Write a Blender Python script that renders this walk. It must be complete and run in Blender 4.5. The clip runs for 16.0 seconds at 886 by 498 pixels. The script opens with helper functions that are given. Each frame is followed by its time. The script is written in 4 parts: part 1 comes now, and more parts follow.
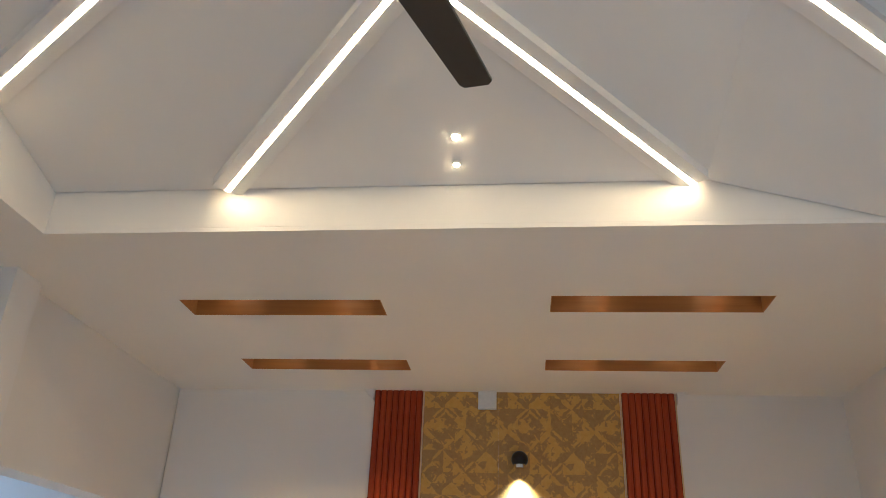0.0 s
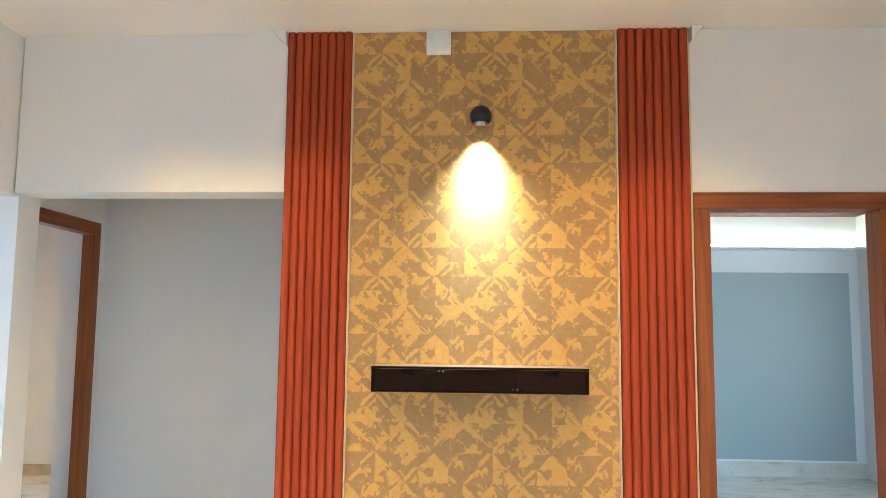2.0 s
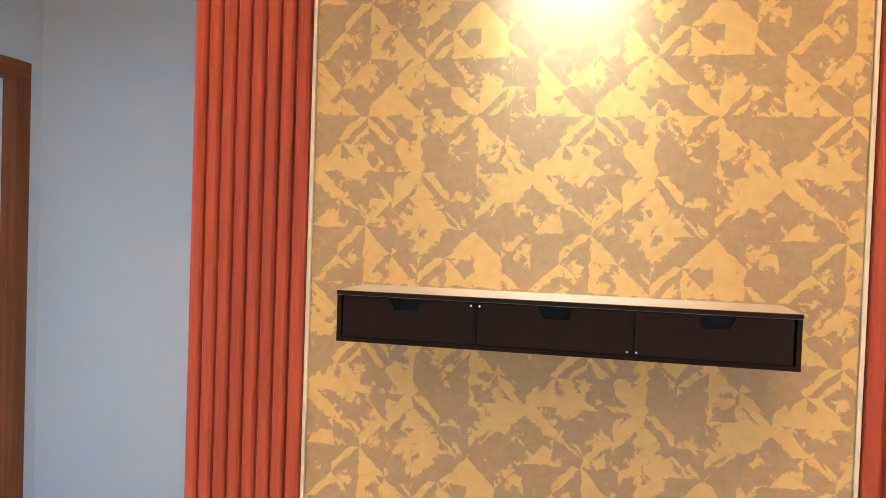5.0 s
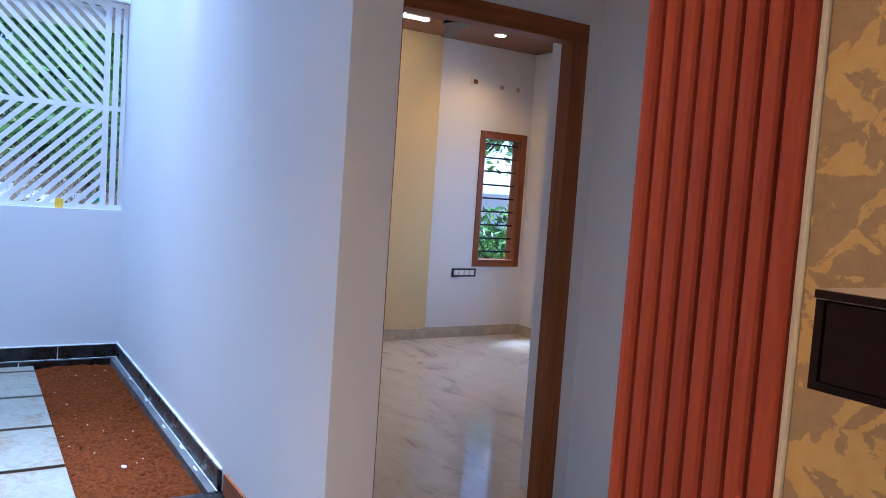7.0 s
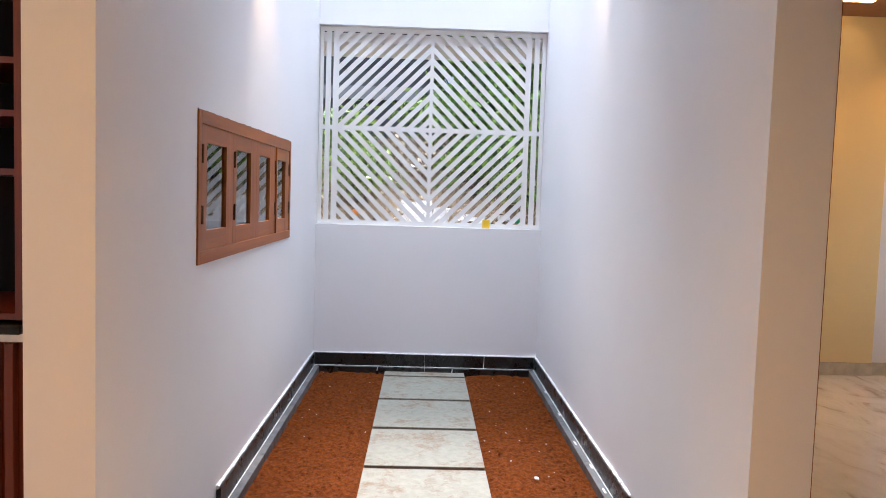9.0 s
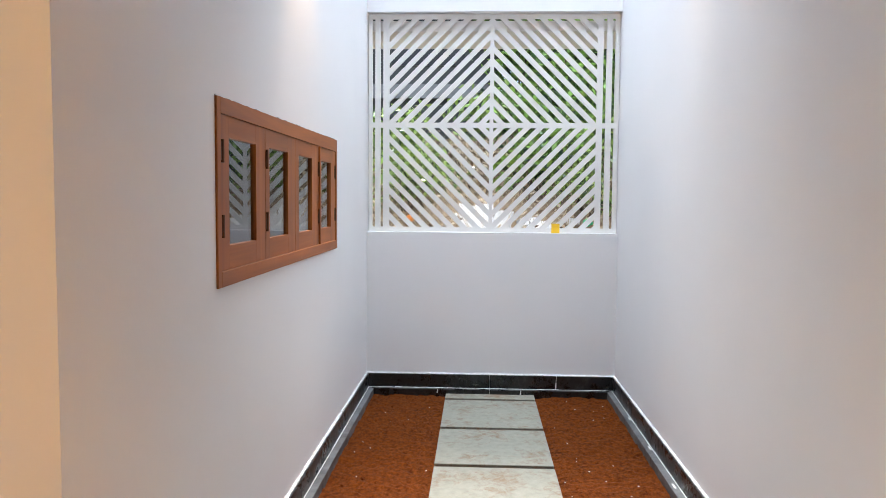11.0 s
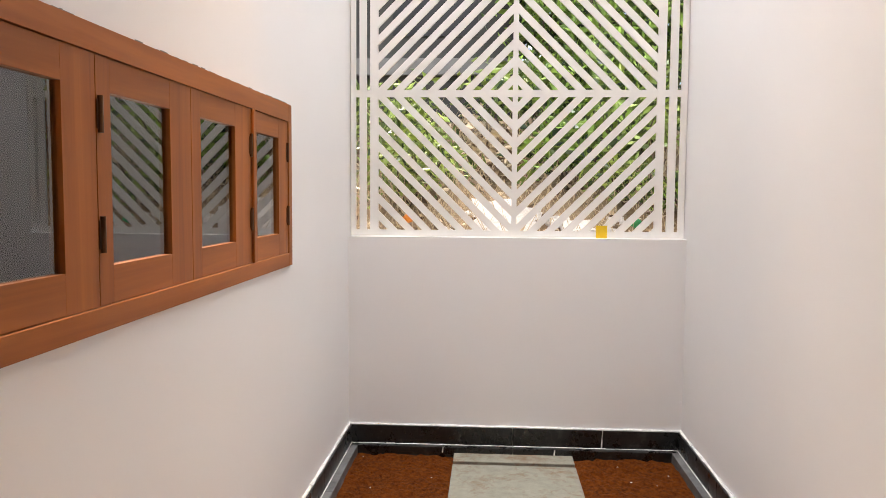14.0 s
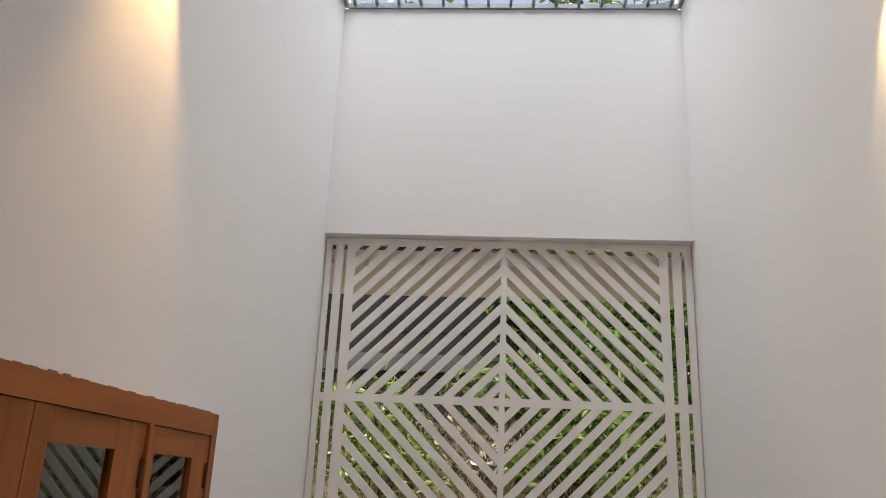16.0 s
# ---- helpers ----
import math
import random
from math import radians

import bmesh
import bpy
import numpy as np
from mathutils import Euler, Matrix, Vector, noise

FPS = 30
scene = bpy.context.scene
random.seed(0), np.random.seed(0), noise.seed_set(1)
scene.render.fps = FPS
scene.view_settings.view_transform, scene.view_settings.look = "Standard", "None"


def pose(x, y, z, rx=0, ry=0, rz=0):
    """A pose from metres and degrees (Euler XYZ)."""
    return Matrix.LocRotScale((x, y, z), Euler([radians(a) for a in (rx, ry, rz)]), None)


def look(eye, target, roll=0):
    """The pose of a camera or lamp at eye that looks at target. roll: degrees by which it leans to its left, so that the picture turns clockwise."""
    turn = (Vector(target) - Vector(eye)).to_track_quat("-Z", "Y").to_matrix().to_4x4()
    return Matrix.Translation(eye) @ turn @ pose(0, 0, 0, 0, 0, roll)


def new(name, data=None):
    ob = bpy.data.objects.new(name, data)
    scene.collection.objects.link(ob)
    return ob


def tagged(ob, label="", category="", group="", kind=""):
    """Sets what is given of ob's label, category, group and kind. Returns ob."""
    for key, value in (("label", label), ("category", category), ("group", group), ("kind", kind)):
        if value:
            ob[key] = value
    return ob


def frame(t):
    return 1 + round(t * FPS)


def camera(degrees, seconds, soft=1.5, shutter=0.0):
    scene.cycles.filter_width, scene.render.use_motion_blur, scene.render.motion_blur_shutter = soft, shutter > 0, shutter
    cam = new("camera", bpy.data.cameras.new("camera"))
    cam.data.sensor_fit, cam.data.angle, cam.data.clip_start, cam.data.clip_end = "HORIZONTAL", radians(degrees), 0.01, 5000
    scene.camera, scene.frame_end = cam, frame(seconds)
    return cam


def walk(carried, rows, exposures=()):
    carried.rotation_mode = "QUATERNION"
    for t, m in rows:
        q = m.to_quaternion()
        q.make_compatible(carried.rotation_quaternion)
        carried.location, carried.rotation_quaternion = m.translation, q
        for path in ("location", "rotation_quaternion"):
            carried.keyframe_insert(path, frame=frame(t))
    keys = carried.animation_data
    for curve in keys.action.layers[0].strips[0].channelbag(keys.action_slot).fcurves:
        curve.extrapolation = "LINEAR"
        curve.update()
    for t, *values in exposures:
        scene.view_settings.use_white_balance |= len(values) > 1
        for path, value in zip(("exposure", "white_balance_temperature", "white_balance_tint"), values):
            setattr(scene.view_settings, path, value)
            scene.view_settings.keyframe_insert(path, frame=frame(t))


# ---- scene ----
cam = camera(59.9, 16.0, soft=0.85)
PATH = [
    (0, (-0.214, 0.769, 1.550), (-0.413, 2.559, 2.419), 2.4),
    (0.5, (-0.193, 1.062, 1.479), (-0.336, 2.928, 2.184), 1.2),
    (1, (-0.270, 1.420, 1.464), (-0.351, 3.347, 1.993), 0.7),
    (1.5, (-0.240, 1.788, 1.432), (-0.329, 3.756, 1.780), 0.6),
    (2, (-0.186, 2.127, 1.459), (-0.303, 4.113, 1.666), 0.6),
    (2.5, (-0.225, 2.491, 1.476), (-0.364, 4.480, 1.627), 0.6),
    (3, (-0.185, 2.845, 1.453), (-0.370, 4.833, 1.559), 0.6),
    (3.2, (-0.168, 2.954, 1.460), (-0.357, 4.942, 1.556), 0.6),
    (5.5, (-0.114, 4.278, 1.408), (-0.766, 6.166, 1.316), 3.0),
    (6, (-0.128, 4.529, 1.370), (-1.119, 6.263, 1.277), 4.1),
    (6.5, (-0.098, 4.705, 1.386), (-1.482, 6.143, 1.265), 3.9),
    (7, (-0.197, 4.818, 1.368), (-1.890, 5.874, 1.225), 3.9),
    (7.5, (-0.274, 4.854, 1.379), (-2.136, 5.565, 1.218), 3.2),
    (8, (-0.332, 4.891, 1.346), (-2.280, 5.317, 1.197), 2.3),
    (8.5, (-0.366, 4.910, 1.326), (-2.351, 5.116, 1.186), 2.1),
    (9, (-0.376, 4.904, 1.318), (-2.371, 4.957, 1.181), 1.8),
    (9.5, (-0.384, 4.931, 1.324), (-2.379, 4.902, 1.183), 1.1),
    (9.7, (-0.445, 4.910, 1.311), (-2.440, 4.863, 1.172), 1.1),
    (11.8, (-1.374, 4.826, 1.304), (-3.367, 4.721, 1.169), 0.3),
    (12, (-1.463, 4.813, 1.295), (-3.455, 4.703, 1.153), 0.4),
    (12.5, (-1.706, 4.764, 1.300), (-3.697, 4.649, 1.147), 0.4),
    (13, (-1.976, 4.769, 1.290), (-3.966, 4.656, 1.129), 0.4),
    (13.5, (-2.222, 4.805, 1.318), (-4.212, 4.689, 1.162), 0.3),
    (14, (-2.505, 4.805, 1.301), (-4.496, 4.684, 1.158), 0.4),
    (14.5, (-2.768, 4.802, 1.300), (-4.764, 4.698, 1.233), 0.7),
    (15, (-2.981, 4.854, 1.364), (-4.976, 4.746, 1.459), 1.2),
    (15.5, (-3.064, 4.878, 1.397), (-5.032, 4.762, 1.733), 1.7),
    (16, (-3.073, 4.880, 1.450), (-4.978, 4.750, 2.046), 2.5),
]
# seconds, stops, kelvin, tint
TONE = [
    (0, 1.05, 4650, -2), (0.5, 1.22, 4350, -6), (1, 2.12, 4400, -4), (1.5, 2.15, 4300, -8), (2, 2.15, 4380, -9), (3, 2.1, 4150, -12),
    (5.5, 2.22, 3950, -1), (6, 2.2, 3850, 1), (6.5, 1.6, 4050, 5), (7, 1.0, 4250, 11), (7.5, 1.08, 5050, 14), (8, 1.0, 5300, 12), (8.5, 1.0, 5300, 7), (9, 1.08, 5950, 15),
    (9.7, 1.06, 5850, 9), (11.8, 1.16, 6600, 12), (12.5, 1.18, 7000, 15), (13.5, 1.2, 7500, 17), (14.5, 1.05, 7800, 15), (15.2, 0.95, 7800, 13), (15.5, 0.75, 7750, 13), (16, 0.05, 7700, 13),
]
walk(cam, [(t, look(eye, target, roll)) for t, eye, target, roll in PATH], TONE)

# ---- world, sun, lamps ----
world = bpy.data.worlds.new("sky")
scene.world = world
world.use_nodes = True
wn = world.node_tree
sky = wn.nodes.new("ShaderNodeTexSky")
sky.sky_type, sky.sun_disc = "NISHITA", False
SUN_EL, SUN_AZ = radians(66), radians(267)
sky.sun_elevation, sky.sun_rotation = SUN_EL, SUN_AZ
wn.links.new(sky.outputs["Color"], wn.nodes["Background"].inputs["Color"])
wn.nodes["Background"].inputs["Strength"].default_value = 0.15


def lamp(name, kind, place, target, watts, colour, size=0.1, size_y=None, cone=60, blend=0.6):
    data = bpy.data.lights.new(name, kind)
    data.energy, data.color = watts * (1.0 if kind == "SUN" else 0.62), colour
    if kind == "AREA":
        data.size = size
        if size_y:
            data.shape, data.size_y = "RECTANGLE", size_y
    elif kind == "SPOT":
        data.shadow_soft_size, data.spot_size, data.spot_blend = size, radians(cone), blend
    elif kind == "SUN":
        data.angle = size
    else:
        data.shadow_soft_size = size
    ob = new(name, data)
    ob.matrix_world = look(place, target)
    return ob


WARM = (1.0, 0.475, 0.10)
DAY = (0.80, 0.90, 1.0)
sun_way = Vector((math.sin(SUN_AZ) * math.cos(SUN_EL), math.cos(SUN_AZ) * math.cos(SUN_EL), math.sin(SUN_EL)))
lamp("sun", "SUN", sun_way * 30, (0, 0, 0), 4.4, (1.0, 0.96, 0.90), size=radians(16))
lamp("skylight_daylight", "AREA", (-5.80, 4.95, 7.2), (-5.80, 4.95, 0), 615, DAY, 3.0, 2.8)
lamp("living_window_daylight", "AREA", (1.93, 2.0, 1.5), (-3, 2.4, 1.5), 4, (0.86, 0.92, 1.0), 2.2, 1.7)
lamp("front_window_daylight", "AREA", (-0.4, -1.58, 1.4), (-0.4, 4, 1.6), 6, (0.95, 0.96, 1.0), 2.6, 1.9)
lamp("kitchen_window_daylight", "AREA", (-7.07, 2.8, 1.55), (-4, 2.8, 1.2), 50, (0.97, 0.97, 0.92), 1.1, 1.0)
lamp("wall_lamp_beam", "SPOT", (-0.224, 5.790, 2.429), (-0.224, 5.822, 1.6), 42, (1.0, 0.84, 0.62), 0.012, cone=92, blend=1.0)
lamp("wall_lamp_core", "SPOT", (-0.224, 5.790, 2.427), (-0.224, 5.914, 2.0), 80, (1.0, 0.92, 0.82), 0.012, cone=54, blend=1.0)
lamp("court_lamp_beam", "SPOT", (-4.70, 4.065, 2.985), (-4.70, 3.955, 2.3), 90, (1.0, 0.64, 0.30), 0.012, cone=60, blend=0.8)
lamp("court_lamp_beam", "SPOT", (-4.86, 5.832, 2.82), (-4.85, 5.935, 2.15), 17, (1.0, 0.72, 0.40), 0.012, cone=56, blend=0.8)
lamp("bedroom_window_daylight", "AREA", (-5.38, 9.95, 1.5), (-3.6, 6.9, 1.05), 25, DAY, 1.1, 1.3)
lamp("bedroom_downlight_beam", "SPOT", (-5.85, 8.79, 2.775), (-5.95, 8.9, 0), 27, WARM, 0.03, cone=130, blend=0.8)
lamp("bedroom_downlight_beam", "SPOT", (-5.85, 7.2, 2.77), (-5.95, 7.3, 0), 40, WARM, 0.03, cone=140, blend=0.8)

# ---- materials ----


class Graph:
    """A node material with a Principled surface and short calls for nodes."""

    def __init__(self, name, rough=0.5, metal=0.0, colour=(0.8, 0.8, 0.8), spec=0.5):
        self.mat = bpy.data.materials.new(name)
        self.mat.use_nodes = True
        self.tree = self.mat.node_tree
        self.bsdf = self.tree.nodes["Principled BSDF"]
        self.put("Roughness", rough), self.put("Metallic", metal), self.put("Base Color", (*colour, 1))
        self.put("Specular IOR Level", spec)
        self.coord = self.tree.nodes.new("ShaderNodeTexCoord").outputs["Object"]

    def put(self, key, value):
        if hasattr(value, "is_output"):
            self.tree.links.new(value, self.bsdf.inputs[key])
        else:
            self.bsdf.inputs[key].default_value = value

    def node(self, kind, settings=None, **inputs):
        n = self.tree.nodes.new(kind)
        if settings and "operation" in settings:
            n.operation = settings["operation"]
        if settings and "noise_dimensions" in settings:
            n.noise_dimensions = settings["noise_dimensions"]
        for k, v in inputs.items():
            slot = n.inputs[int(k[1:])] if k[0] == "i" and k[1:].isdigit() else n.inputs[k.replace("_", " ")]
            if hasattr(v, "is_output"):
                self.tree.links.new(v, slot)
            else:
                slot.default_value = v
        return n

    def math(self, op, a, b=0.0, c=0.0):
        return self.node("ShaderNodeMath", {"operation": op}, i0=a, i1=b, i2=c).outputs[0]

    def mapped(self, scale=(1, 1, 1), turn=(0, 0, 0)):
        return self.node("ShaderNodeMapping", Vector=self.coord, Scale=scale, Rotation=[radians(a) for a in turn]).outputs[0]

    def noise(self, scale, detail=4.0, rough=0.55, vector=None, distortion=0.0):
        return self.node("ShaderNodeTexNoise", Vector=vector or self.coord, Scale=scale, Detail=detail, Roughness=rough, Distortion=distortion).outputs["Fac"]

    def ramp(self, fac, *stops):
        n = self.node("ShaderNodeValToRGB", Fac=fac)
        e = n.color_ramp.elements
        while len(e) < len(stops):
            e.new(0.5)
        for el, (at, colour) in zip(e, stops):
            el.position, el.color = at, (*colour, 1)
        return n.outputs["Color"]

    def mix(self, fac, a, b, blend="MIX"):
        n = self.tree.nodes.new("ShaderNodeMix")
        n.data_type, n.blend_type = "RGBA", blend
        for slot, v in ((0, fac), (6, a), (7, b)):
            if hasattr(v, "is_output"):
                self.tree.links.new(v, n.inputs[slot])
            else:
                n.inputs[slot].default_value = (*v, 1) if isinstance(v, tuple) else v
        return n.outputs[2]

    def bump(self, height, strength=0.2, distance=0.01):
        self.put("Normal", self.node("ShaderNodeBump", Height=height, Strength=strength, Distance=distance).outputs["Normal"])


def grey(v):
    return (v, v, v)


def paint(name, colour, rough=0.6):
    g = Graph(name, rough, spec=0.3)
    wide, fine = g.noise(0.9, 3), g.noise(140, 3)
    shade = g.ramp(wide, (0.3, tuple(c * 0.965 for c in colour)), (0.7, colour))
    g.put("Base Color", shade)
    roll = g.math("ADD", g.math("MULTIPLY", g.noise(9, 4), 0.6), g.math("MULTIPLY", fine, 0.25))
    g.bump(roll, 0.10, 0.004)
    return g.mat


def wood(name, dark, light, rough=0.4, along="z", grain=1.0, spec=0.45):
    g = Graph(name, rough, spec=spec)
    k = {"x": (1.2, 26, 26), "y": (26, 1.2, 26), "z": (26, 26, 1.2)}[along]
    v = g.mapped([c * grain for c in k])
    lines = g.noise(1.0, 6, 0.6, v, 0.8)
    wide = g.noise(2.2, 3)
    base = g.ramp(lines, (0.28, dark), (0.72, light))
    worn = g.mix(g.math("MULTIPLY", wide, 0.35), base, tuple(c * 0.72 for c in dark))
    g.put("Base Color", worn)
    g.put("Roughness", g.math("MULTIPLY_ADD", lines, 0.2, rough - 0.08))
    g.bump(lines, 0.12, 0.002)
    return g.mat


def plain(name, colour, rough=0.5, metal=0.0, mottle=0.06, scale=30):
    g = Graph(name, rough, metal)
    n = g.noise(scale, 4)
    g.put("Base Color", g.ramp(n, (0.3, tuple(c * (1 - mottle) for c in colour)), (0.7, tuple(min(1, c * (1 + mottle)) for c in colour))))
    g.bump(n, 0.05, 0.002)
    return g.mat


def glow(name, colour, strength):
    g = Graph(name, 0.6, colour=colour)
    g.put("Emission Color", (*colour, 1)), g.put("Emission Strength", strength)
    return g.mat


PAPER_U, PAPER_V = 20.90, 19.44


def wallpaper_material():
    g = Graph("gold_leaf_wallpaper", 0.55, spec=0.2)
    # a print of torn triangles that radiate from star points 0.56 m apart
    rag = g.node("ShaderNodeTexNoise", Vector=g.coord, Scale=26.0, Detail=5.0, Roughness=0.66).outputs["Color"]
    rag = g.node("ShaderNodeVectorMath", {"operation": "SUBTRACT"}, i0=rag, i1=(0.5, 0.5, 0.5)).outputs[0]
    place = g.node("ShaderNodeVectorMath", {"operation": "MULTIPLY_ADD"}, i0=rag, i1=(0.030, 0.0, 0.030), i2=g.coord).outputs[0]
    sep = g.node("ShaderNodeSeparateXYZ", Vector=place)
    u = g.math("ADD", g.math("DIVIDE", sep.outputs[0], 0.56), PAPER_U)
    v = g.math("ADD", g.math("DIVIDE", sep.outputs[2], 0.56), PAPER_V)

    def triangles(n, seed):
        """n x n squares a repeat, each cut by a diagonal that points at the star; every half gets its own chance value."""
        a, b = g.math("MULTIPLY", g.math("FRACT", u), n), g.math("MULTIPLY", g.math("FRACT", v), n)
        ca, cb = g.math("FLOOR", a), g.math("FLOOR", b)
        fa, fb = g.math("FRACT", a), g.math("FRACT", b)
        odd = g.math("FRACT", g.math("MULTIPLY", g.math("ADD", ca, cb), 0.5))
        flip = g.math("GREATER_THAN", odd, 0.25)
        fa2 = g.math("ABSOLUTE", g.math("SUBTRACT", flip, fa))
        side = g.math("GREATER_THAN", fa2, fb)
        cell = g.node("ShaderNodeCombineXYZ", X=ca, Y=cb, Z=g.math("MULTIPLY_ADD", side, 7.3, seed)).outputs[0]
        chance = g.node("ShaderNodeTexWhiteNoise", Vector=cell).outputs["Value"]
        spoke = g.math("LESS_THAN", g.math("ABSOLUTE", g.math("SUBTRACT", fa2, fb)), 0.17)
        # shards stretched along the diagonal, each half from its own stretch of noise
        along, across = g.math("ADD", fa2, fb), g.math("SUBTRACT", fa2, fb)
        shard_at = g.node("ShaderNodeCombineXYZ", X=g.math("MULTIPLY_ADD", along, 0.75, g.math("MULTIPLY", ca, 5.3)), Y=g.math("MULTIPLY_ADD", across, 2.3, g.math("MULTIPLY", cb, 7.9)), Z=g.math("MULTIPLY_ADD", side, 3.7, seed)).outputs[0]
        shard = g.node("ShaderNodeTexNoise", Vector=shard_at, Scale=1.0, Detail=1.5, Roughness=0.45).outputs["Fac"]
        return chance, spoke, shard

    large, spoke, shard = triangles(4.0, 2.6)
    small, _, fine = triangles(8.0, 5.1)
    torn = g.noise(30, 6, 0.74, None, 1.0)
    drift = g.noise(7, 4, 0.6)
    amount = g.math("ADD", g.math("MULTIPLY_ADD", large, 0.36, g.math("MULTIPLY", small, 0.20)), g.math("MULTIPLY_ADD", torn, 0.75, g.math("MULTIPLY", drift, 0.10)))
    amount = g.math("ADD", amount, g.math("MULTIPLY_ADD", g.math("SUBTRACT", shard, 0.5), 1.25, g.math("MULTIPLY", g.math("SUBTRACT", fine, 0.5), 0.7)))
    amount = g.math("ADD", amount, g.math("MULTIPLY", spoke, g.math("SUBTRACT", g.math("MULTIPLY", small, 1.3), 0.62)))
    mask = g.node("ShaderNodeMapRange", Value=amount, From_Min=0.70, From_Max=0.74).outputs[0]
    soft = g.noise(2.4, 3)
    taupe = g.ramp(g.noise(60, 4), (0.3, (0.33, 0.200, 0.076)), (0.7, (0.39, 0.245, 0.096)))
    gold = g.ramp(g.noise(40, 4), (0.25, (0.56, 0.320, 0.072)), (0.75, (0.63, 0.390, 0.100)))
    g.put("Base Color", g.mix(g.math("MULTIPLY", soft, 0.25), g.mix(mask, taupe, gold), (0.39, 0.26, 0.10)))
    g.put("Roughness", g.math("MULTIPLY_ADD", mask, -0.10, 0.52))
    g.bump(g.math("ADD", g.math("MULTIPLY", mask, 0.4), g.noise(220, 3)), 0.12, 0.002)
    return g.mat


def soil_material():
    g = Graph("red_laterite_soil", 0.95, spec=0.1)
    a, b = g.noise(5, 5, 0.6), g.noise(38, 6, 0.72)
    g.put("Base Color", g.mix(g.ramp(b, (0.36, grey(0)), (0.66, grey(1))), g.ramp(a, (0.3, (0.050, 0.010, 0.0015)), (0.7, (0.12, 0.025, 0.003))), (0.22, 0.056, 0.007)))
    g.bump(b, 1.0, 0.035)
    return g.mat


def paver_material():
    g = Graph("grey_concrete_slab", 0.75, spec=0.3)
    shift = g.node("ShaderNodeObjectInfo").outputs["Random"]
    vec = g.node("ShaderNodeVectorMath", {"operation": "ADD"}, i0=g.coord, i1=g.node("ShaderNodeCombineXYZ", X=g.math("MULTIPLY", shift, 9.0), Y=0.0, Z=0.0).outputs[0]).outputs[0]
    stain = g.math("MULTIPLY_ADD", g.noise(17, 6, 0.72, vec, 0.5), 0.6, g.math("MULTIPLY", g.noise(4.0, 3, 0.5, vec), 0.4))
    dirt = g.ramp(stain, (0.50, grey(0)), (0.64, grey(0.8)))
    base = g.ramp(g.noise(22, 5, 0.6, vec), (0.25, (0.20, 0.190, 0.152)), (0.75, (0.27, 0.257, 0.208)))
    g.put("Base Color", g.mix(dirt, base, (0.17, 0.092, 0.045)))
    g.bump(g.noise(120, 4), 0.25, 0.004)
    return g.mat


def granite_material():
    g = Graph("black_granite", 0.16, spec=0.55)
    dust = g.ramp(g.noise(7, 6, 0.7), (0.56, grey(0)), (0.78, grey(0.45)))
    speck = g.ramp(g.noise(300, 2), (0.62, grey(0.010)), (0.75, grey(0.05)))
    g.put("Base Color", g.mix(dust, speck, (0.16, 0.155, 0.15)))
    g.put("Roughness", g.node("ShaderNodeMapRange", Value=g.noise(7, 6, 0.7), From_Min=0.45, From_Max=0.75, To_Min=0.26, To_Max=0.55).outputs[0])
    return g.mat


def dusty_lit_granite_material():
    g = Graph("dusty_lit_granite", 0.5, spec=0.4)
    # the grey holds both dust and the light reflected off the side ledges
    dust = g.ramp(g.noise(5, 6, 0.72, None, 0.8), (0.30, grey(0.15)), (0.62, grey(0.95)))
    g.put("Base Color", g.mix(dust, (0.02, 0.02, 0.021), (0.17, 0.17, 0.168)))
    g.bump(g.noise(60, 4), 0.15, 0.002)
    return g.mat


def marble_material():
    g = Graph("cream_marble", 0.10, spec=0.5)
    v = g.noise(2.0, 7, 0.62, g.mapped((1, 2.4, 1), (0, 0, 20)), 1.6)
    base = g.ramp(v, (0.28, (0.40, 0.34, 0.25)), (0.42, (0.62, 0.57, 0.46)), (0.62, (0.70, 0.66, 0.56)), (0.78, (0.56, 0.50, 0.39)))
    g.put("Base Color", base)
    g.put("Roughness", g.math("MULTIPLY_ADD", g.noise(9, 4), 0.08, 0.05))
    return g.mat


def leaf_material(name, dark, light):
    g = Graph(name, 0.34, spec=0.6)
    r = g.node("ShaderNodeNewGeometry").outputs["Random Per Island"]
    g.put("Base Color", g.ramp(r, (0.1, dark), (0.9, light)))
    g.put("Transmission Weight", 0.0)
    return g.mat


def ground_material():
    g = Graph("leaf_litter_ground", 0.95, spec=0.1)
    a, b = g.noise(2.5, 5), g.noise(26, 6, 0.7)
    g.put("Base Color", g.mix(a, g.ramp(b, (0.3, (0.09, 0.06, 0.04)), (0.7, (0.50, 0.41, 0.29))), (0.26, 0.17, 0.10)))
    g.bump(b, 0.8, 0.03)
    return g.mat


def glass_material():
    m = bpy.data.materials.new("window_glass")
    m.use_nodes = True
    t = m.node_tree
    clear = t.nodes.new("ShaderNodeBsdfTransparent")
    clear.inputs["Color"].default_value = (0.80, 0.84, 0.82, 1)
    gloss = t.nodes.new("ShaderNodeBsdfGlossy")
    gloss.inputs["Roughness"].default_value = 0.015
    fres = t.nodes.new("ShaderNodeFresnel")
    fres.inputs["IOR"].default_value = 2.3
    mix = t.nodes.new("ShaderNodeMixShader")
    for a, b in ((fres.outputs[0], mix.inputs[0]), (clear.outputs[0], mix.inputs[1]), (gloss.outputs[0], mix.inputs[2]), (mix.outputs[0], t.nodes["Material Output"].inputs["Surface"])):
        t.links.new(a, b)
    return m


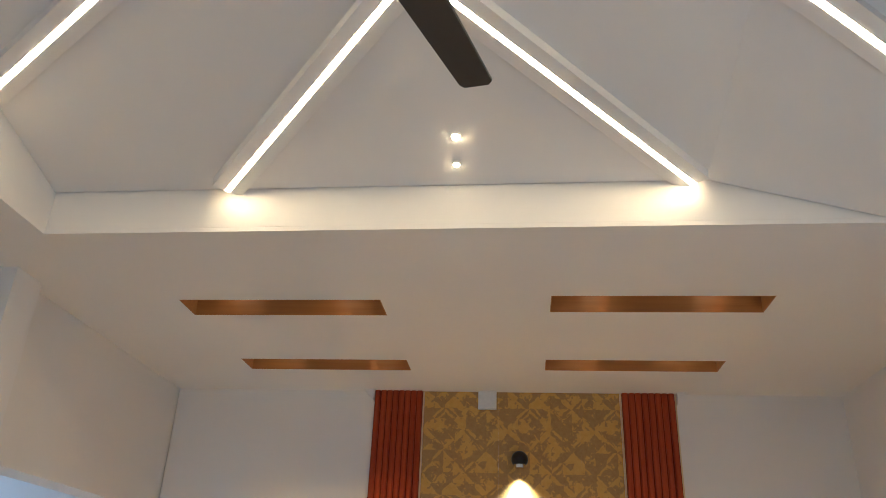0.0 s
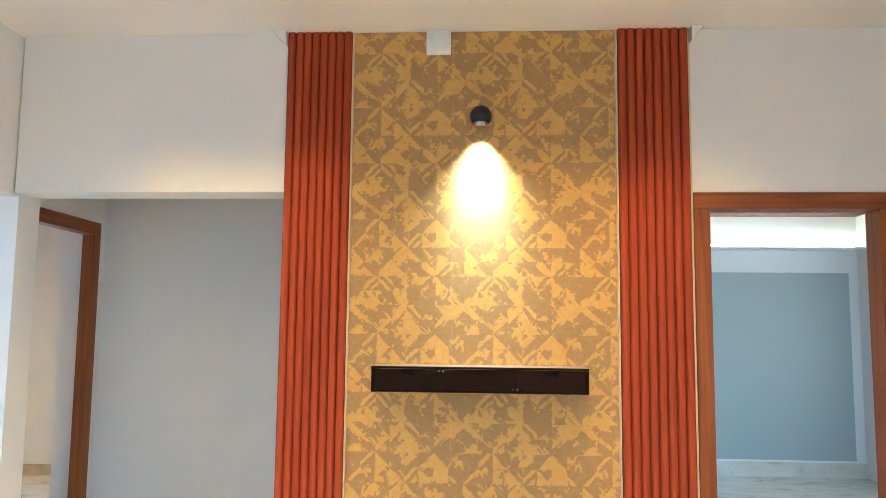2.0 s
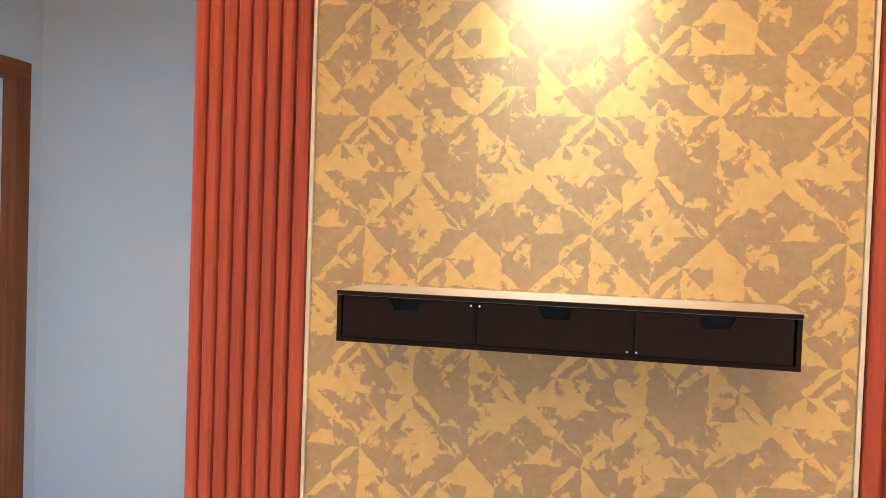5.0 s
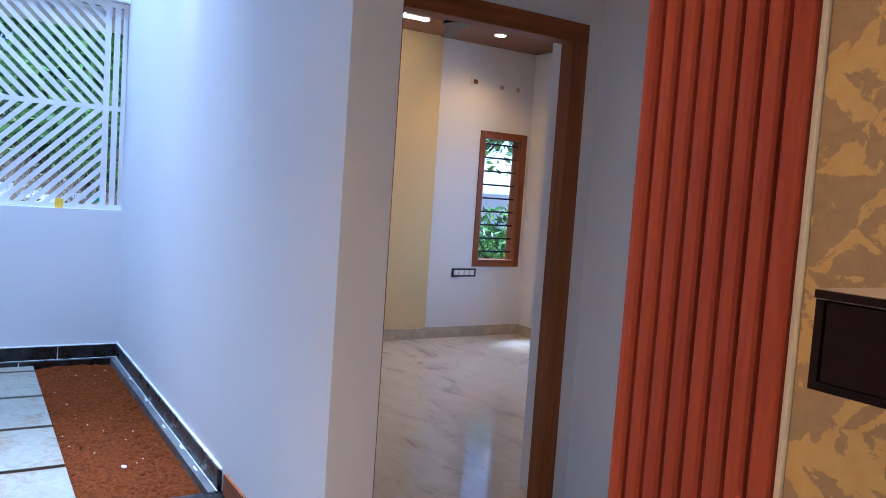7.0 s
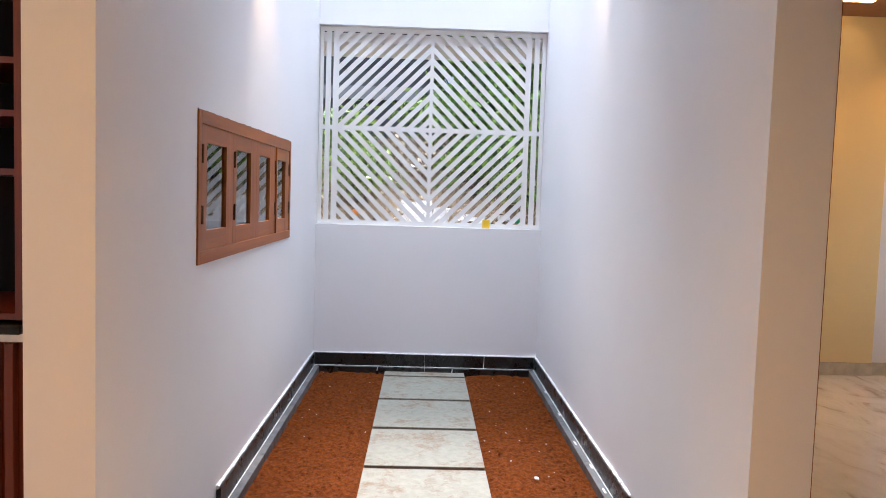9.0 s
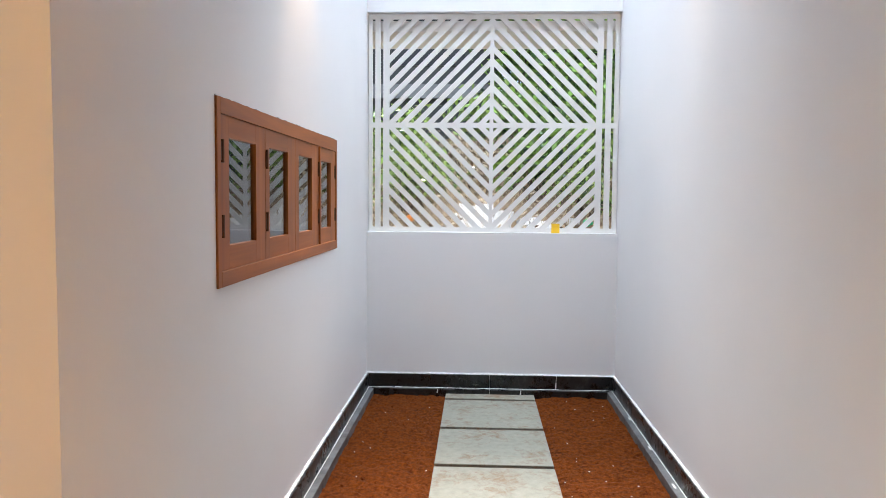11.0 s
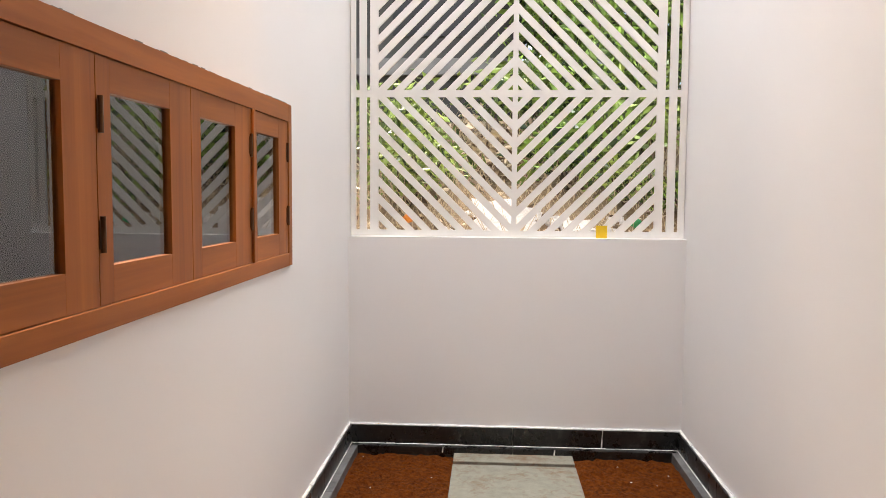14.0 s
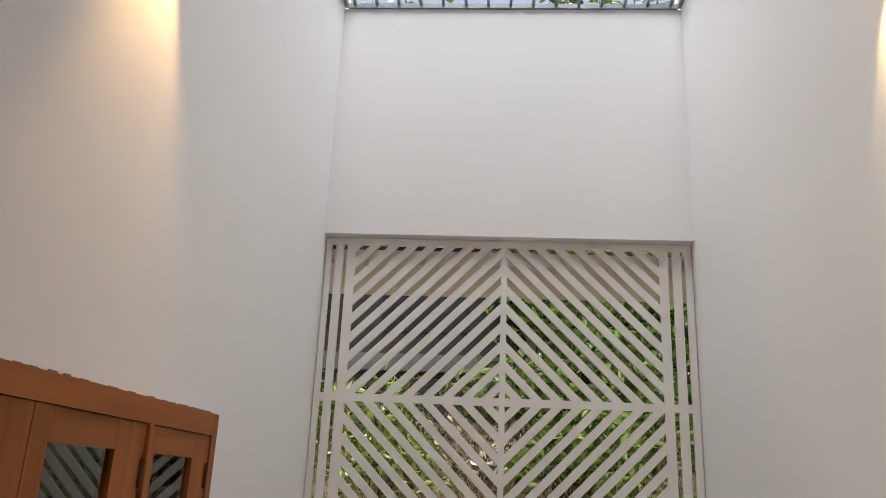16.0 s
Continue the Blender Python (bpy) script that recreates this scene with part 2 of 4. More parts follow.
WALL = paint("white_wall_paint", (0.78, 0.755, 0.735))
COURT = paint("courtyard_wall_paint", (0.80, 0.785, 0.78))
CEIL = paint("ceiling_paint", (0.77, 0.745, 0.72), 0.7)
CREAM = paint("cream_wall_paint", (0.74, 0.58, 0.28))
GREYWALL = paint("blue_grey_wall_paint", (0.40, 0.43, 0.42))
TEAK = wood("teak_frame", (0.15, 0.043, 0.010), (0.36, 0.118, 0.028), 0.45, "z", 1.0, 0.25)
TEAK_X = wood("teak_frame_lying", (0.15, 0.043, 0.010), (0.36, 0.118, 0.028), 0.45, "x", 1.0, 0.25)
TEAK_Y = wood("teak_frame_across", (0.15, 0.043, 0.010), (0.36, 0.118, 0.028), 0.45, "y", 1.0, 0.25)
HATCH_Z = wood("pale_teak_upright", (0.22, 0.062, 0.014), (0.46, 0.150, 0.036), 0.5, "z", 0.6, 0.3)
HATCH_X = wood("pale_teak_lying", (0.22, 0.062, 0.014), (0.46, 0.150, 0.036), 0.5, "x", 0.6, 0.3)
FLUTE = wood("red_brown_flute", (0.27, 0.037, 0.008), (0.43, 0.076, 0.015), 0.5, "z", 0.8, 0.2)
# cabinet wood darkened to near black: shade of the open shelves painted in
CABINET_SHADE = wood("shaded_cabinet_inside", (0.006, 0.0025, 0.0018), (0.014, 0.005, 0.003), 0.6, "z", 1.0, 0.15)
# darker copy of the flute wood, for the shade between slats
GROOVE_SHADE = wood("shaded_groove_board", (0.16, 0.022, 0.006), (0.25, 0.044, 0.011), 0.6, "z", 0.8, 0.1)
CABINET = wood("dark_red_cabinet", (0.09, 0.014, 0.004), (0.20, 0.034, 0.009), 0.4, "z")
SLOTWOOD = wood("slot_lining_wood", (0.30, 0.125, 0.030), (0.44, 0.20, 0.055), 0.45, "x")
CEILWOOD = wood("ceiling_wood", (0.16, 0.06, 0.025), (0.30, 0.13, 0.055), 0.45, "y")
CEILWOOD_D = wood("walnut_ceiling_wood", (0.07, 0.026, 0.010), (0.13, 0.055, 0.022), 0.5, "y")
ESPRESSO = wood("espresso_laminate", (0.013, 0.0070, 0.0050), (0.023, 0.0125, 0.0090), 0.6, "x", 1.0, 0.05)
OAKTOP = wood("shelf_top_laminate", (0.19, 0.125, 0.065), (0.28, 0.19, 0.105), 0.4, "x")
PAPER = wallpaper_material()
SOIL, SLAB, GRANITE, MARBLE, GLASS, LITTER, DUSTY_LIT = soil_material(), paver_material(), granite_material(), marble_material(), glass_material(), ground_material(), dusty_lit_granite_material()
JALI = paint("white_screen_board", (0.80, 0.775, 0.735), 0.45)
BLACK = plain("black_metal", (0.012, 0.012, 0.013), 0.4, 0.2)
FAN_GREY = plain("charcoal_fan_paint", (0.032, 0.031, 0.030), 0.5)
# matte black that stands in for the shade inside the drawers
NOTCH_SHADE = plain("shadow_black_board", (0.003, 0.002, 0.002), 0.95)
BLACK_STONE = plain("polished_black_stone", (0.012, 0.011, 0.011), 0.14, mottle=0.3, scale=90)
STEEL = plain("galvanised_steel", (0.30, 0.31, 0.32), 0.4, 0.8)
CHROME = plain("chrome", (0.75, 0.75, 0.76), 0.15, 1.0)
BRONZE = plain("bronze_hinge", (0.10, 0.045, 0.02), 0.4, 0.6)
PLASTIC = plain("white_plastic", (0.75, 0.74, 0.71), 0.4)
ORANGE = plain("orange_plastic", (0.80, 0.25, 0.03), 0.5)
GREENP = plain("green_plastic", (0.03, 0.40, 0.16), 0.5)
STALK = plain("dry_stalk", (0.62, 0.50, 0.33), 0.9, mottle=0.3, scale=6)
TRIM = plain("cream_trim", (0.66, 0.52, 0.30), 0.5)
YELLOW = plain("yellow_tape", (0.80, 0.50, 0.02), 0.5)
CAULK = plain("white_grout", (0.72, 0.71, 0.69), 0.8, mottle=0.2, scale=60)
SKIRT = plain("beige_skirting_tile", (0.48, 0.42, 0.31), 0.25, mottle=0.15, scale=12)
ROUGH_GREY = plain("grey_cement_plaster", (0.055, 0.055, 0.052), 0.9, mottle=0.2, scale=4)
PALE_CEMENT = plain("pale_cement", (0.20, 0.195, 0.185), 0.9, mottle=0.2, scale=5)
LED = glow("led_strip_light", (1.0, 0.62, 0.28), 29.0)
COVE_LED = glow("cove_strip_light", (1.0, 0.80, 0.52), 8.0)
BULB = glow("warm_bulb", (1.0, 0.70, 0.36), 7.5)
LEAF_G = leaf_material("green_leaf", (0.012, 0.032, 0.006), (0.28, 0.46, 0.075))
LEAF_Y = leaf_material("yellow_green_leaf", (0.03, 0.06, 0.010), (0.42, 0.56, 0.13))
LEAF_D = leaf_material("dry_leaf", (0.12, 0.07, 0.035), (0.80, 0.66, 0.46))
BARK = plain("bark", (0.10, 0.07, 0.05), 0.95, mottle=0.4, scale=14)

# ---- building blocks ----


def box(bm, x0, x1, y0, y1, z0, z1, bevel=0.0):
    m = Matrix.LocRotScale(((x0 + x1) / 2, (y0 + y1) / 2, (z0 + z1) / 2), None, (abs(x1 - x0), abs(y1 - y0), abs(z1 - z0)))
    made = bmesh.ops.create_cube(bm, size=1.0, matrix=m)
    if bevel:
        edges = {e for v in made["verts"] for e in v.link_edges}
        bmesh.ops.bevel(bm, geom=list(edges), offset=bevel, segments=2, affect="EDGES", profile=0.5)
    return bm


def boxes(*rows, bevel=0.0):
    bm = bmesh.new()
    for r in rows:
        box(bm, *r, bevel=bevel)
    return bm


def rod(bm, a, b, r0, r1=None, sides=16, caps=True):
    a, b = Vector(a), Vector(b)
    m = Matrix.Translation((a + b) / 2) @ (b - a).to_track_quat("Z", "Y").to_matrix().to_4x4()
    bmesh.ops.create_cone(bm, cap_ends=caps, segments=sides, radius1=r0, radius2=r0 if r1 is None else r1, depth=(b - a).length, matrix=m)
    return bm


def prism(bm, points, axis, lo, hi):
    """Extrude a flat outline (pairs) along an axis from lo to hi."""
    def at(p, d):
        return {"x": (d, p[0], p[1]), "y": (p[0], d, p[1]), "z": (p[0], p[1], d)}[axis]
    low = [bm.verts.new(at(p, lo)) for p in points]
    high = [bm.verts.new(at(p, hi)) for p in points]
    n = len(points)
    faces = [bm.faces.new(low), bm.faces.new(high[::-1])]
    faces += [bm.faces.new((low[i], high[i], high[(i + 1) % n], low[(i + 1) % n])) for i in range(n)]
    bmesh.ops.recalc_face_normals(bm, faces=faces)
    return bm


def mesh_from(name, bm, material, smooth=False, shift=(0, 0, 0)):
    bmesh.ops.translate(bm, verts=bm.verts, vec=-Vector(shift))
    me = bpy.data.meshes.new(name)
    bm.to_mesh(me)
    bm.free()
    me.materials.append(material)
    if smooth:
        me.polygons.foreach_set("use_smooth", [True] * len(me.polygons))
    return me


BASE = {}


def thing(name, base, label, category, group="", kind=""):
    """An Empty at its base, under which a thing's parts hang."""
    ob = new(name)
    ob.location = base
    ob.empty_display_size = 0.1
    BASE[ob] = Vector(base)
    return tagged(ob, label, category, group, kind)


def part(name, bm, material, parent, label="", smooth=False):
    """Links a bmesh, given in world places, as one mesh under a thing or a part."""
    ob = new(name, mesh_from(name, bm, material, smooth, BASE[parent]))
    ob.parent = parent
    BASE[ob] = BASE[parent]
    return tagged(ob, label)


def single(name, bm, material, label, category, group="", kind="", smooth=False, base=None):
    base = Vector(base) if base else Vector((0, 0, 0))
    ob = new(name, mesh_from(name, bm, material, smooth, base))
    ob.location = base
    BASE[ob] = base
    return tagged(ob, label, category, group, kind)


def structure(name, bm, material, label, category="wall"):
    return single(name, bm, material, label, category, kind="structure")


# ---- structure ----
H = 2.945
structure("floor", boxes((-2.60, 2.0, -1.65, 6.085, -0.3, 0), (-3.02, -1.05, 6.085, 7.33, -0.3, 0), (-6.51, -3.02, 6.085, 9.75, -0.3, 0), (-1.05, 4.0, 6.085, 10.5, -0.3, 0), (-7.15, -2.60, 1.2, 3.80, -0.3, 0)), MARBLE, "polished cream marble floor with brown veins", "floor")
structure("wall_television", boxes((-1.202, 0.80, 5.86, 6.06, 0, H), (-2.594, -1.202, 5.86, 6.06, 2.13, H), (0.80, 1.75, 5.86, 6.06, 2.13, H), (1.75, 2.0, 5.86, 6.06, 0, H)), WALL, "white painted wall with a doorway and a passage opening")
structure("wall_passage_back", boxes((-3.02, -1.05, 7.18, 7.33, 0, H)), WALL, "white painted end wall of the passage")
structure("wall_passage_side", boxes((-1.202, -1.05, 6.06, 7.18, 0, H)), WALL, "white painted side wall of the passage")
structure("wall_bedroom_door", boxes((-3.02, -2.786, 6.085, 6.098, 0, H), (-3.02, -2.786, 7.10, 7.18, 0, H), (-3.02, -2.786, 6.098, 7.10, 2.14, H)), WALL, "white painted wall round the bedroom doorway")
structure("wall_courtyard_north", boxes((-7.05, -2.594, 5.897, 6.085, -0.3, 4.2)), COURT, "white painted courtyard side wall")
structure("wall_courtyard_south", boxes((-7.05, -5.567, 3.80, 4.0, -0.3, 4.2), (-3.466, -2.52, 3.80, 4.0, -0.3, 4.2), (-5.567, -3.466, 3.80, 4.0, -0.3, 1.012), (-5.567, -3.466, 3.80, 4.0, 1.647, 4.2)), COURT, "white painted courtyard wall with a serving hatch")
structure("wall_courtyard_west", boxes((-7.05, -6.84, 4.0, 5.897, -0.3, 1.056), (-7.05, -6.84, 4.0, 5.897, 2.702, 4.06)), COURT, "white painted end wall below and above the screen")
structure("wall_courtyard_header", boxes((-2.78, -2.60, 4.0, 5.897, 2.115, 4.2)), WALL, "white painted beam over the courtyard opening")
structure("ceiling_courtyard", boxes((-4.75, -2.78, 4.0, 5.897, 4.06, 4.2)), CEIL, "white courtyard ceiling beside the skylight", "ceiling")
structure("wall_living_west", boxes((-2.78, -2.60, -1.5, 2.42, 0, 3.9), (-2.78, -2.60, 2.42, 3.80, 2.36, 3.9)), WALL, "white painted living room wall")
structure("wall_living_east", boxes((1.85, 2.0, -1.5, 0.9, 0, 3.9), (1.85, 2.0, 3.1, 5.86, 0, 3.9), (1.85, 2.0, 0.9, 3.1, 0, 0.6), (1.85, 2.0, 0.9, 3.1, 2.3, 3.9)), WALL, "white painted living room wall")
structure("wall_living_south", boxes((-2.78, -1.7, -1.65, -1.5, 0, 3.9), (0.9, 2.0, -1.65, -1.5, 0, 3.9), (-1.7, 0.9, -1.65, -1.5, 2.35, 3.9), (-1.7, 0.9, -1.65, -1.5, 0, 0.4)), WALL, "white painted living room wall")
# bedroom
structure("wall_bedroom_west", boxes((-6.51, -6.36, 6.085, 9.0, 0, H), (-6.51, -6.36, 9.56, 9.6, 0, H), (-6.51, -6.36, 9.0, 9.56, 0, 0.685), (-6.51, -6.36, 9.0, 9.56, 2.00, H)), WALL, "pale bedroom wall with a narrow window")
structure("wall_bedroom_north", boxes((-6.51, -5.94, 9.6, 9.75, 0, H), (-4.82, -2.77, 9.6, 9.75, 0, H), (-5.94, -4.82, 9.6, 9.75, 0, 0.66), (-5.94, -4.82, 9.6, 9.75, 2.00, H)), WALL, "pale bedroom wall with a window")
structure("wall_bedroom_east", boxes((-3.02, -2.80, 7.33, 9.6, 0, H)), WALL, "pale bedroom wall")
structure("wall_bedroom_pilaster", boxes((-6.36, -6.33, 6.085, 8.50, 0, 2.80)), CREAM, "cream painted bedroom wall panel")
structure("ceiling_bedroom", boxes((-6.36, -3.02, 6.085, 9.6, 2.86, 2.96)), CEIL, "white bedroom ceiling", "ceiling")
structure("ceiling_wood_panel", boxes((-6.36, -4.4, 6.085, 9.6, 2.80, 2.86)), CEILWOOD, "brown wooden ceiling panel in the bedroom", "ceiling")
structure("skirting_bedroom", boxes((-6.36, -6.345, 8.505, 9.6, 0, 0.1), (-6.33, -6.315, 6.085, 8.50, 0, 0.1), (-6.345, -3.02, 9.585, 9.6, 0, 0.1)), SKIRT, "beige tile skirting of the bedroom", "skirting")
# study beyond the doorway
structure("wall_study_north", boxes((0.2, 3.8, 10.33, 10.48, 0, H)), WALL, "white wall of the far room")
structure("wall_study_east", boxes((3.65, 3.8, 6.06, 10.33, 0, H)), WALL, "white wall of the far room")
structure("wall_study_west", boxes((0.2, 0.35, 6.06, 10.33, 0, H)), WALL, "white wall of the far room")
structure("wall_study_panel", boxes((0.35, 3.55, 10.32, 10.33, 0.15, 2.08)), GREYWALL, "blue-grey painted panel with a white border")
structure("ceiling_study", boxes((0.35, 3.65, 6.06, 10.33, 2.67, 2.75)), CEILWOOD_D, "brown wooden ceiling of the far room", "ceiling")
# added warm fill lamp before the solid east wall, no window there
lamp("study_daylight", "AREA", (3.6, 8.2, 1.5), (0, 8.6, 1.2), 24, (1.0, 0.88, 0.74), 1.6, 1.3)
structure("cornice_study", boxes((0.35, 3.65, 10.18, 10.33, 2.31, 2.34)), CEIL, "white cove ledge along the wall", "trim")
structure("skirting_study_line", boxes((0.35, 3.65, 10.311, 10.319, 0.150, 0.168)), CEIL, "thin white line above the skirting", "trim")
structure("skirting_study", boxes((0.35, 3.65, 10.315, 10.33, 0, 0.15)), MARBLE, "beige tile skirting of the far room", "skirting")
structure("led_strip_cove", boxes((0.4, 3.6, 10.26, 10.29, 2.342, 2.355)), COVE_LED, "warm light strip hidden on the cove ledge", "light strip")
# kitchen behind the hatch
structure("wall_kitchen", boxes((-7.15, -7.0, 1.2, 2.2, 0, H), (-7.15, -7.0, 3.4, 3.80, 0, H), (-7.15, -7.0, 2.2, 3.4, 0, 1.0), (-7.15, -7.0, 2.2, 3.4, 2.1, H), (-7.0, -2.78, 1.2, 1.35, 0, H)), WALL, "white kitchen walls behind the hatch")
structure("ceiling_kitchen", boxes((-7.15, -2.78, 1.2, 3.80, H, 3.0)), CEIL, "white kitchen ceiling", "ceiling")

# flat ceiling with four long slots
SLOTS = [(-1.915, 4.205), (-0.068, 4.155), (-1.915, 5.160), (-0.068, 5.135)]
SW, SD = 1.022, 0.21


def skew(bm):
    """The step up to the raised ceiling runs slightly askew to the television wall."""
    for v in bm.verts:
        if 3.43 < v.co.y < 3.51:
            v.co.y += 0.010 * (1.3 - v.co.x)
    return bm


bm = bmesh.new()
for k, (lo, hi) in enumerate(((-2.60, -0.48), (-0.48, 1.85))):
    x0, (y0, y1) = SLOTS[k][0], (SLOTS[k][1], SLOTS[k + 2][1])
    for a, b in ((3.44, y0), (y0 + SD, y1), (y1 + SD, 5.86)):
        box(bm, lo, hi, a, b, H, H + 0.02)
    for a in (y0, y1):
        box(bm, lo, x0, a, a + SD, H, H + 0.02)
        box(bm, x0 + SW, hi, a, a + SD, H, H + 0.02)
skew(bm)
structure("ceiling", bm, CEIL, "flat white ceiling with four recessed slots", "ceiling")
structure("ceiling_passage", boxes((-2.786, -1.202, 6.06, 7.18, H, H + 0.02)), CEIL, "white passage ceiling", "ceiling")
for x, y in SLOTS:
    slot = thing("ceiling_slot_light", (x + SW / 2, y + SD / 2, H), "long ceiling recess lined with brown wood, lit inside", "ceiling light", "slots in the flat ceiling")
    d = 0.17
    e, lo = 0.004, H - 0.0008
    part("lining", boxes((x, x + e, y, y + SD, lo, H + d), (x + SW - e, x + SW, y, y + SD, lo, H + d), (x + e, x + SW - e, y, y + e, lo, H + d), (x + e, x + SW - e, y + SD - e, y + SD, lo, H + d)), SLOTWOOD, slot)
    part("backing", boxes((x - 0.012, x + SW + 0.012, y - 0.012, y + SD + 0.012, H + d, H + d + 0.01)), SLOTWOOD, slot)
    for k in (0.22, 0.78):
        bm = bmesh.new()
        rod(bm, (x + SW * k, y + SD * 0.45, H + d - 0.012), (x + SW * k, y + SD * 0.45, H + d), 0.032)
        part("downlight", bm, BULB, slot, "small warm recessed downlight")
        lamp("slot_downlight_beam", "SPOT", (x + SW * k, y + SD * 0.5, H + 0.112), (x + SW * k, y + SD * 0.5, 0), 48, WARM, 0.02, cone=87, blend=1.0)

# raised ceiling over the sitting end
RX0, RX1, RIDGE = -2.20, 1.30, 1.0


def vault(x, y):
    rise = 3.17 + 0.27 * (3.44 - max(y, 2 * RIDGE - y if y < RIDGE else y))
    return rise - 0.28 * max(0.0, x - 0.52)


bm = bmesh.new()
cols, rows_y = (RX0, 0.52, RX1), (3.44, RIDGE, -1.40)
grid = [[bm.verts.new((x, y, vault(x, y))) for x in cols] for y in rows_y]
for j in range(2):
    for i in range(2):
        bm.faces.new((grid[j][i], grid[j][i + 1], grid[j + 1][i + 1], grid[j + 1][i]))
bmesh.ops.recalc_face_normals(bm, faces=bm.faces)
bmesh.ops.solidify(bm, geom=bm.faces[:], thickness=0.03)
structure("ceiling_raised", skew(bm), CEIL, "raised sloping white ceiling over the sitting area", "ceiling")
bm = bmesh.new()
prism(bm, [(RX0, H + 0.0205), (RX1, H + 0.0205), (RX1, vault(RX1, 3.44) + 0.1), (0.52, vault(0.5, 3.44) + 0.1), (RX0, vault(RX0, 3.44) + 0.1)], "y", 3.44, 3.50)
prism(bm, [(3.44, H), (3.44, 3.27), (RIDGE, 3.92), (-1.40, 3.27), (-1.40, H)], "x", RX0 - 0.06, RX0)
prism(bm, [(3.44, H), (3.44, 3.05), (RIDGE, 3.72), (-1.40, 3.05), (-1.40, H)], "x", RX1, RX1 + 0.06)
box(bm, RX0, RX1, -1.46, -1.40, H, 3.3)
structure("ceiling_fascia", skew(bm), CEIL, "white upstand round the raised ceiling", "ceiling")
structure("ceiling_border", skew(boxes((-2.60, RX0 - 0.06, -1.5, 3.44, H, H + 0.02), (RX1 + 0.06, 1.85, -1.5, 3.44, H, H + 0.02), (RX0 - 0.06, RX1 + 0.06, -1.5, -1.46, H, H + 0.02))), CEIL, "flat white ceiling border", "ceiling")


def rib(name, a, b, width, drop, material, label, z_off=0.0, kind="structure", category="ceiling light"):
    """A bar under the sloping ceiling from plan point a to b."""
    a, b = Vector(a), Vector(b)
    n = Vector((-(b - a).y, (b - a).x)).normalized() * width / 2
    bm = bmesh.new()
    top, low = [], []
    steps = 6
    for i in range(steps + 1):
        p = a.lerp(b, i / steps)
        for s in (-1, 1):
            q = p + n * s
            z = vault(p.x, p.y) - z_off
            top.append(bm.verts.new((q.x, q.y, z)))
            low.append(bm.verts.new((q.x, q.y, z - drop)))
    for i in range(steps):
        k = 2 * i
        bm.faces.new((low[k], low[k + 1], low[k + 3], low[k + 2]))
        bm.faces.new((top[k], low[k], low[k + 2], top[k + 2]))
        bm.faces.new((top[k + 1], top[k + 3], low[k + 3], low[k + 1]))
        bm.faces.new((top[k], top[k + 2], top[k + 3], top[k + 1]))
    bm.faces.new((low[0], top[0], top[1], low[1]))
    bm.faces.new((low[-2], low[-1], top[-1], top[-2]))
    bmesh.ops.recalc_face_normals(bm, faces=bm.faces)
    return single(name, bm, material, label, category, kind=kind)


APEX = (-0.54, 2.523)
for a, b in (((-1.42, 3.435), APEX), ((0.465, 3.435), APEX), ((-2.19, 2.935), (-0.511, 1.892)), ((1.29, 2.955), (-0.511, 1.988))):
    rib("ceiling_rib", a, b, 0.13, 0.055, CEIL, "white rib of the raised ceiling", category="ceiling")
    rib("led_profile_light", a, b, 0.022, 0.006, LED, "glowing straight light strip set in the ceiling rib", 0.0502, kind="", category="light strip")

# ---- television wall ----
panel = thing("wallpaper_panel", (-0.216, 5.86, 0), "gold and taupe patterned wallpaper from floor to ceiling", "wallpaper")
for x0, x1 in ((-0.861, -0.3605), (-0.36, 0.1695), (0.17, 0.433)):
    part("wallpaper_strip", boxes((x0, x1, 5.852, 5.859, 0, H - 0.001)), PAPER, panel)
for x in (-0.867, 0.440, 0.7925):
    single("edge_trim", boxes((x - 0.0045, x + 0.0045, 5.844, 5.8595, 0, H - 0.001), bevel=0.001), TRIM, "thin cream edge strip beside the wallpaper", "trim", "edge strips")


def fluted_panel(x0, x1):
    p = thing("fluted_panel", ((x0 + x1) / 2, 5.86, 0), "red-brown fluted wooden wall panel from floor to ceiling", "wall panel", "panels beside the wallpaper")
    part("backing", boxes((x0, x1, 5.8435, 5.8595, 0, H - 0.001)), GROOVE_SHADE, p, "board behind the slats, groove shade painted in")
    n = 8
    pitch = (x1 - x0) / n
    for i in range(n):
        c = x0 + pitch * (i + 0.5)
        h, t = pitch * 0.43, pitch * 0.27
        bm = bmesh.new()
        prism(bm, [(c - h, 5.8465), (c - h + 0.0015, 5.836), (c - t, 5.8305), (c, 5.829), (c + t, 5.8305), (c + h - 0.0015, 5.836), (c + h, 5.8465)], "z", 0, H - 0.001)
        part("slat", bm, FLUTE, p)
    return p


fluted_panel(-1.200, -0.873)
fluted_panel(0.447, 0.787)
for x0, x1 in ((-1.203, -1.272), (0.799, 0.858)):
    bm = bmesh.new()
    prism(bm, [(x0, H - 0.001), (x1, H - 0.001), (x0, H - 0.075)], "y", 5.80, 5.8595)
    single("corner_gusset", bm, CEIL, "small white triangular gusset at the panel's top corner", "trim", "corner gussets", base=(x0, 5.86, H))
single("junction_box", boxes((-0.497, -0.376, 5.822, 5.8515, 2.822, H - 0.001), bevel=0.004), PLASTIC, "small white plastic box under the ceiling", "junction box")

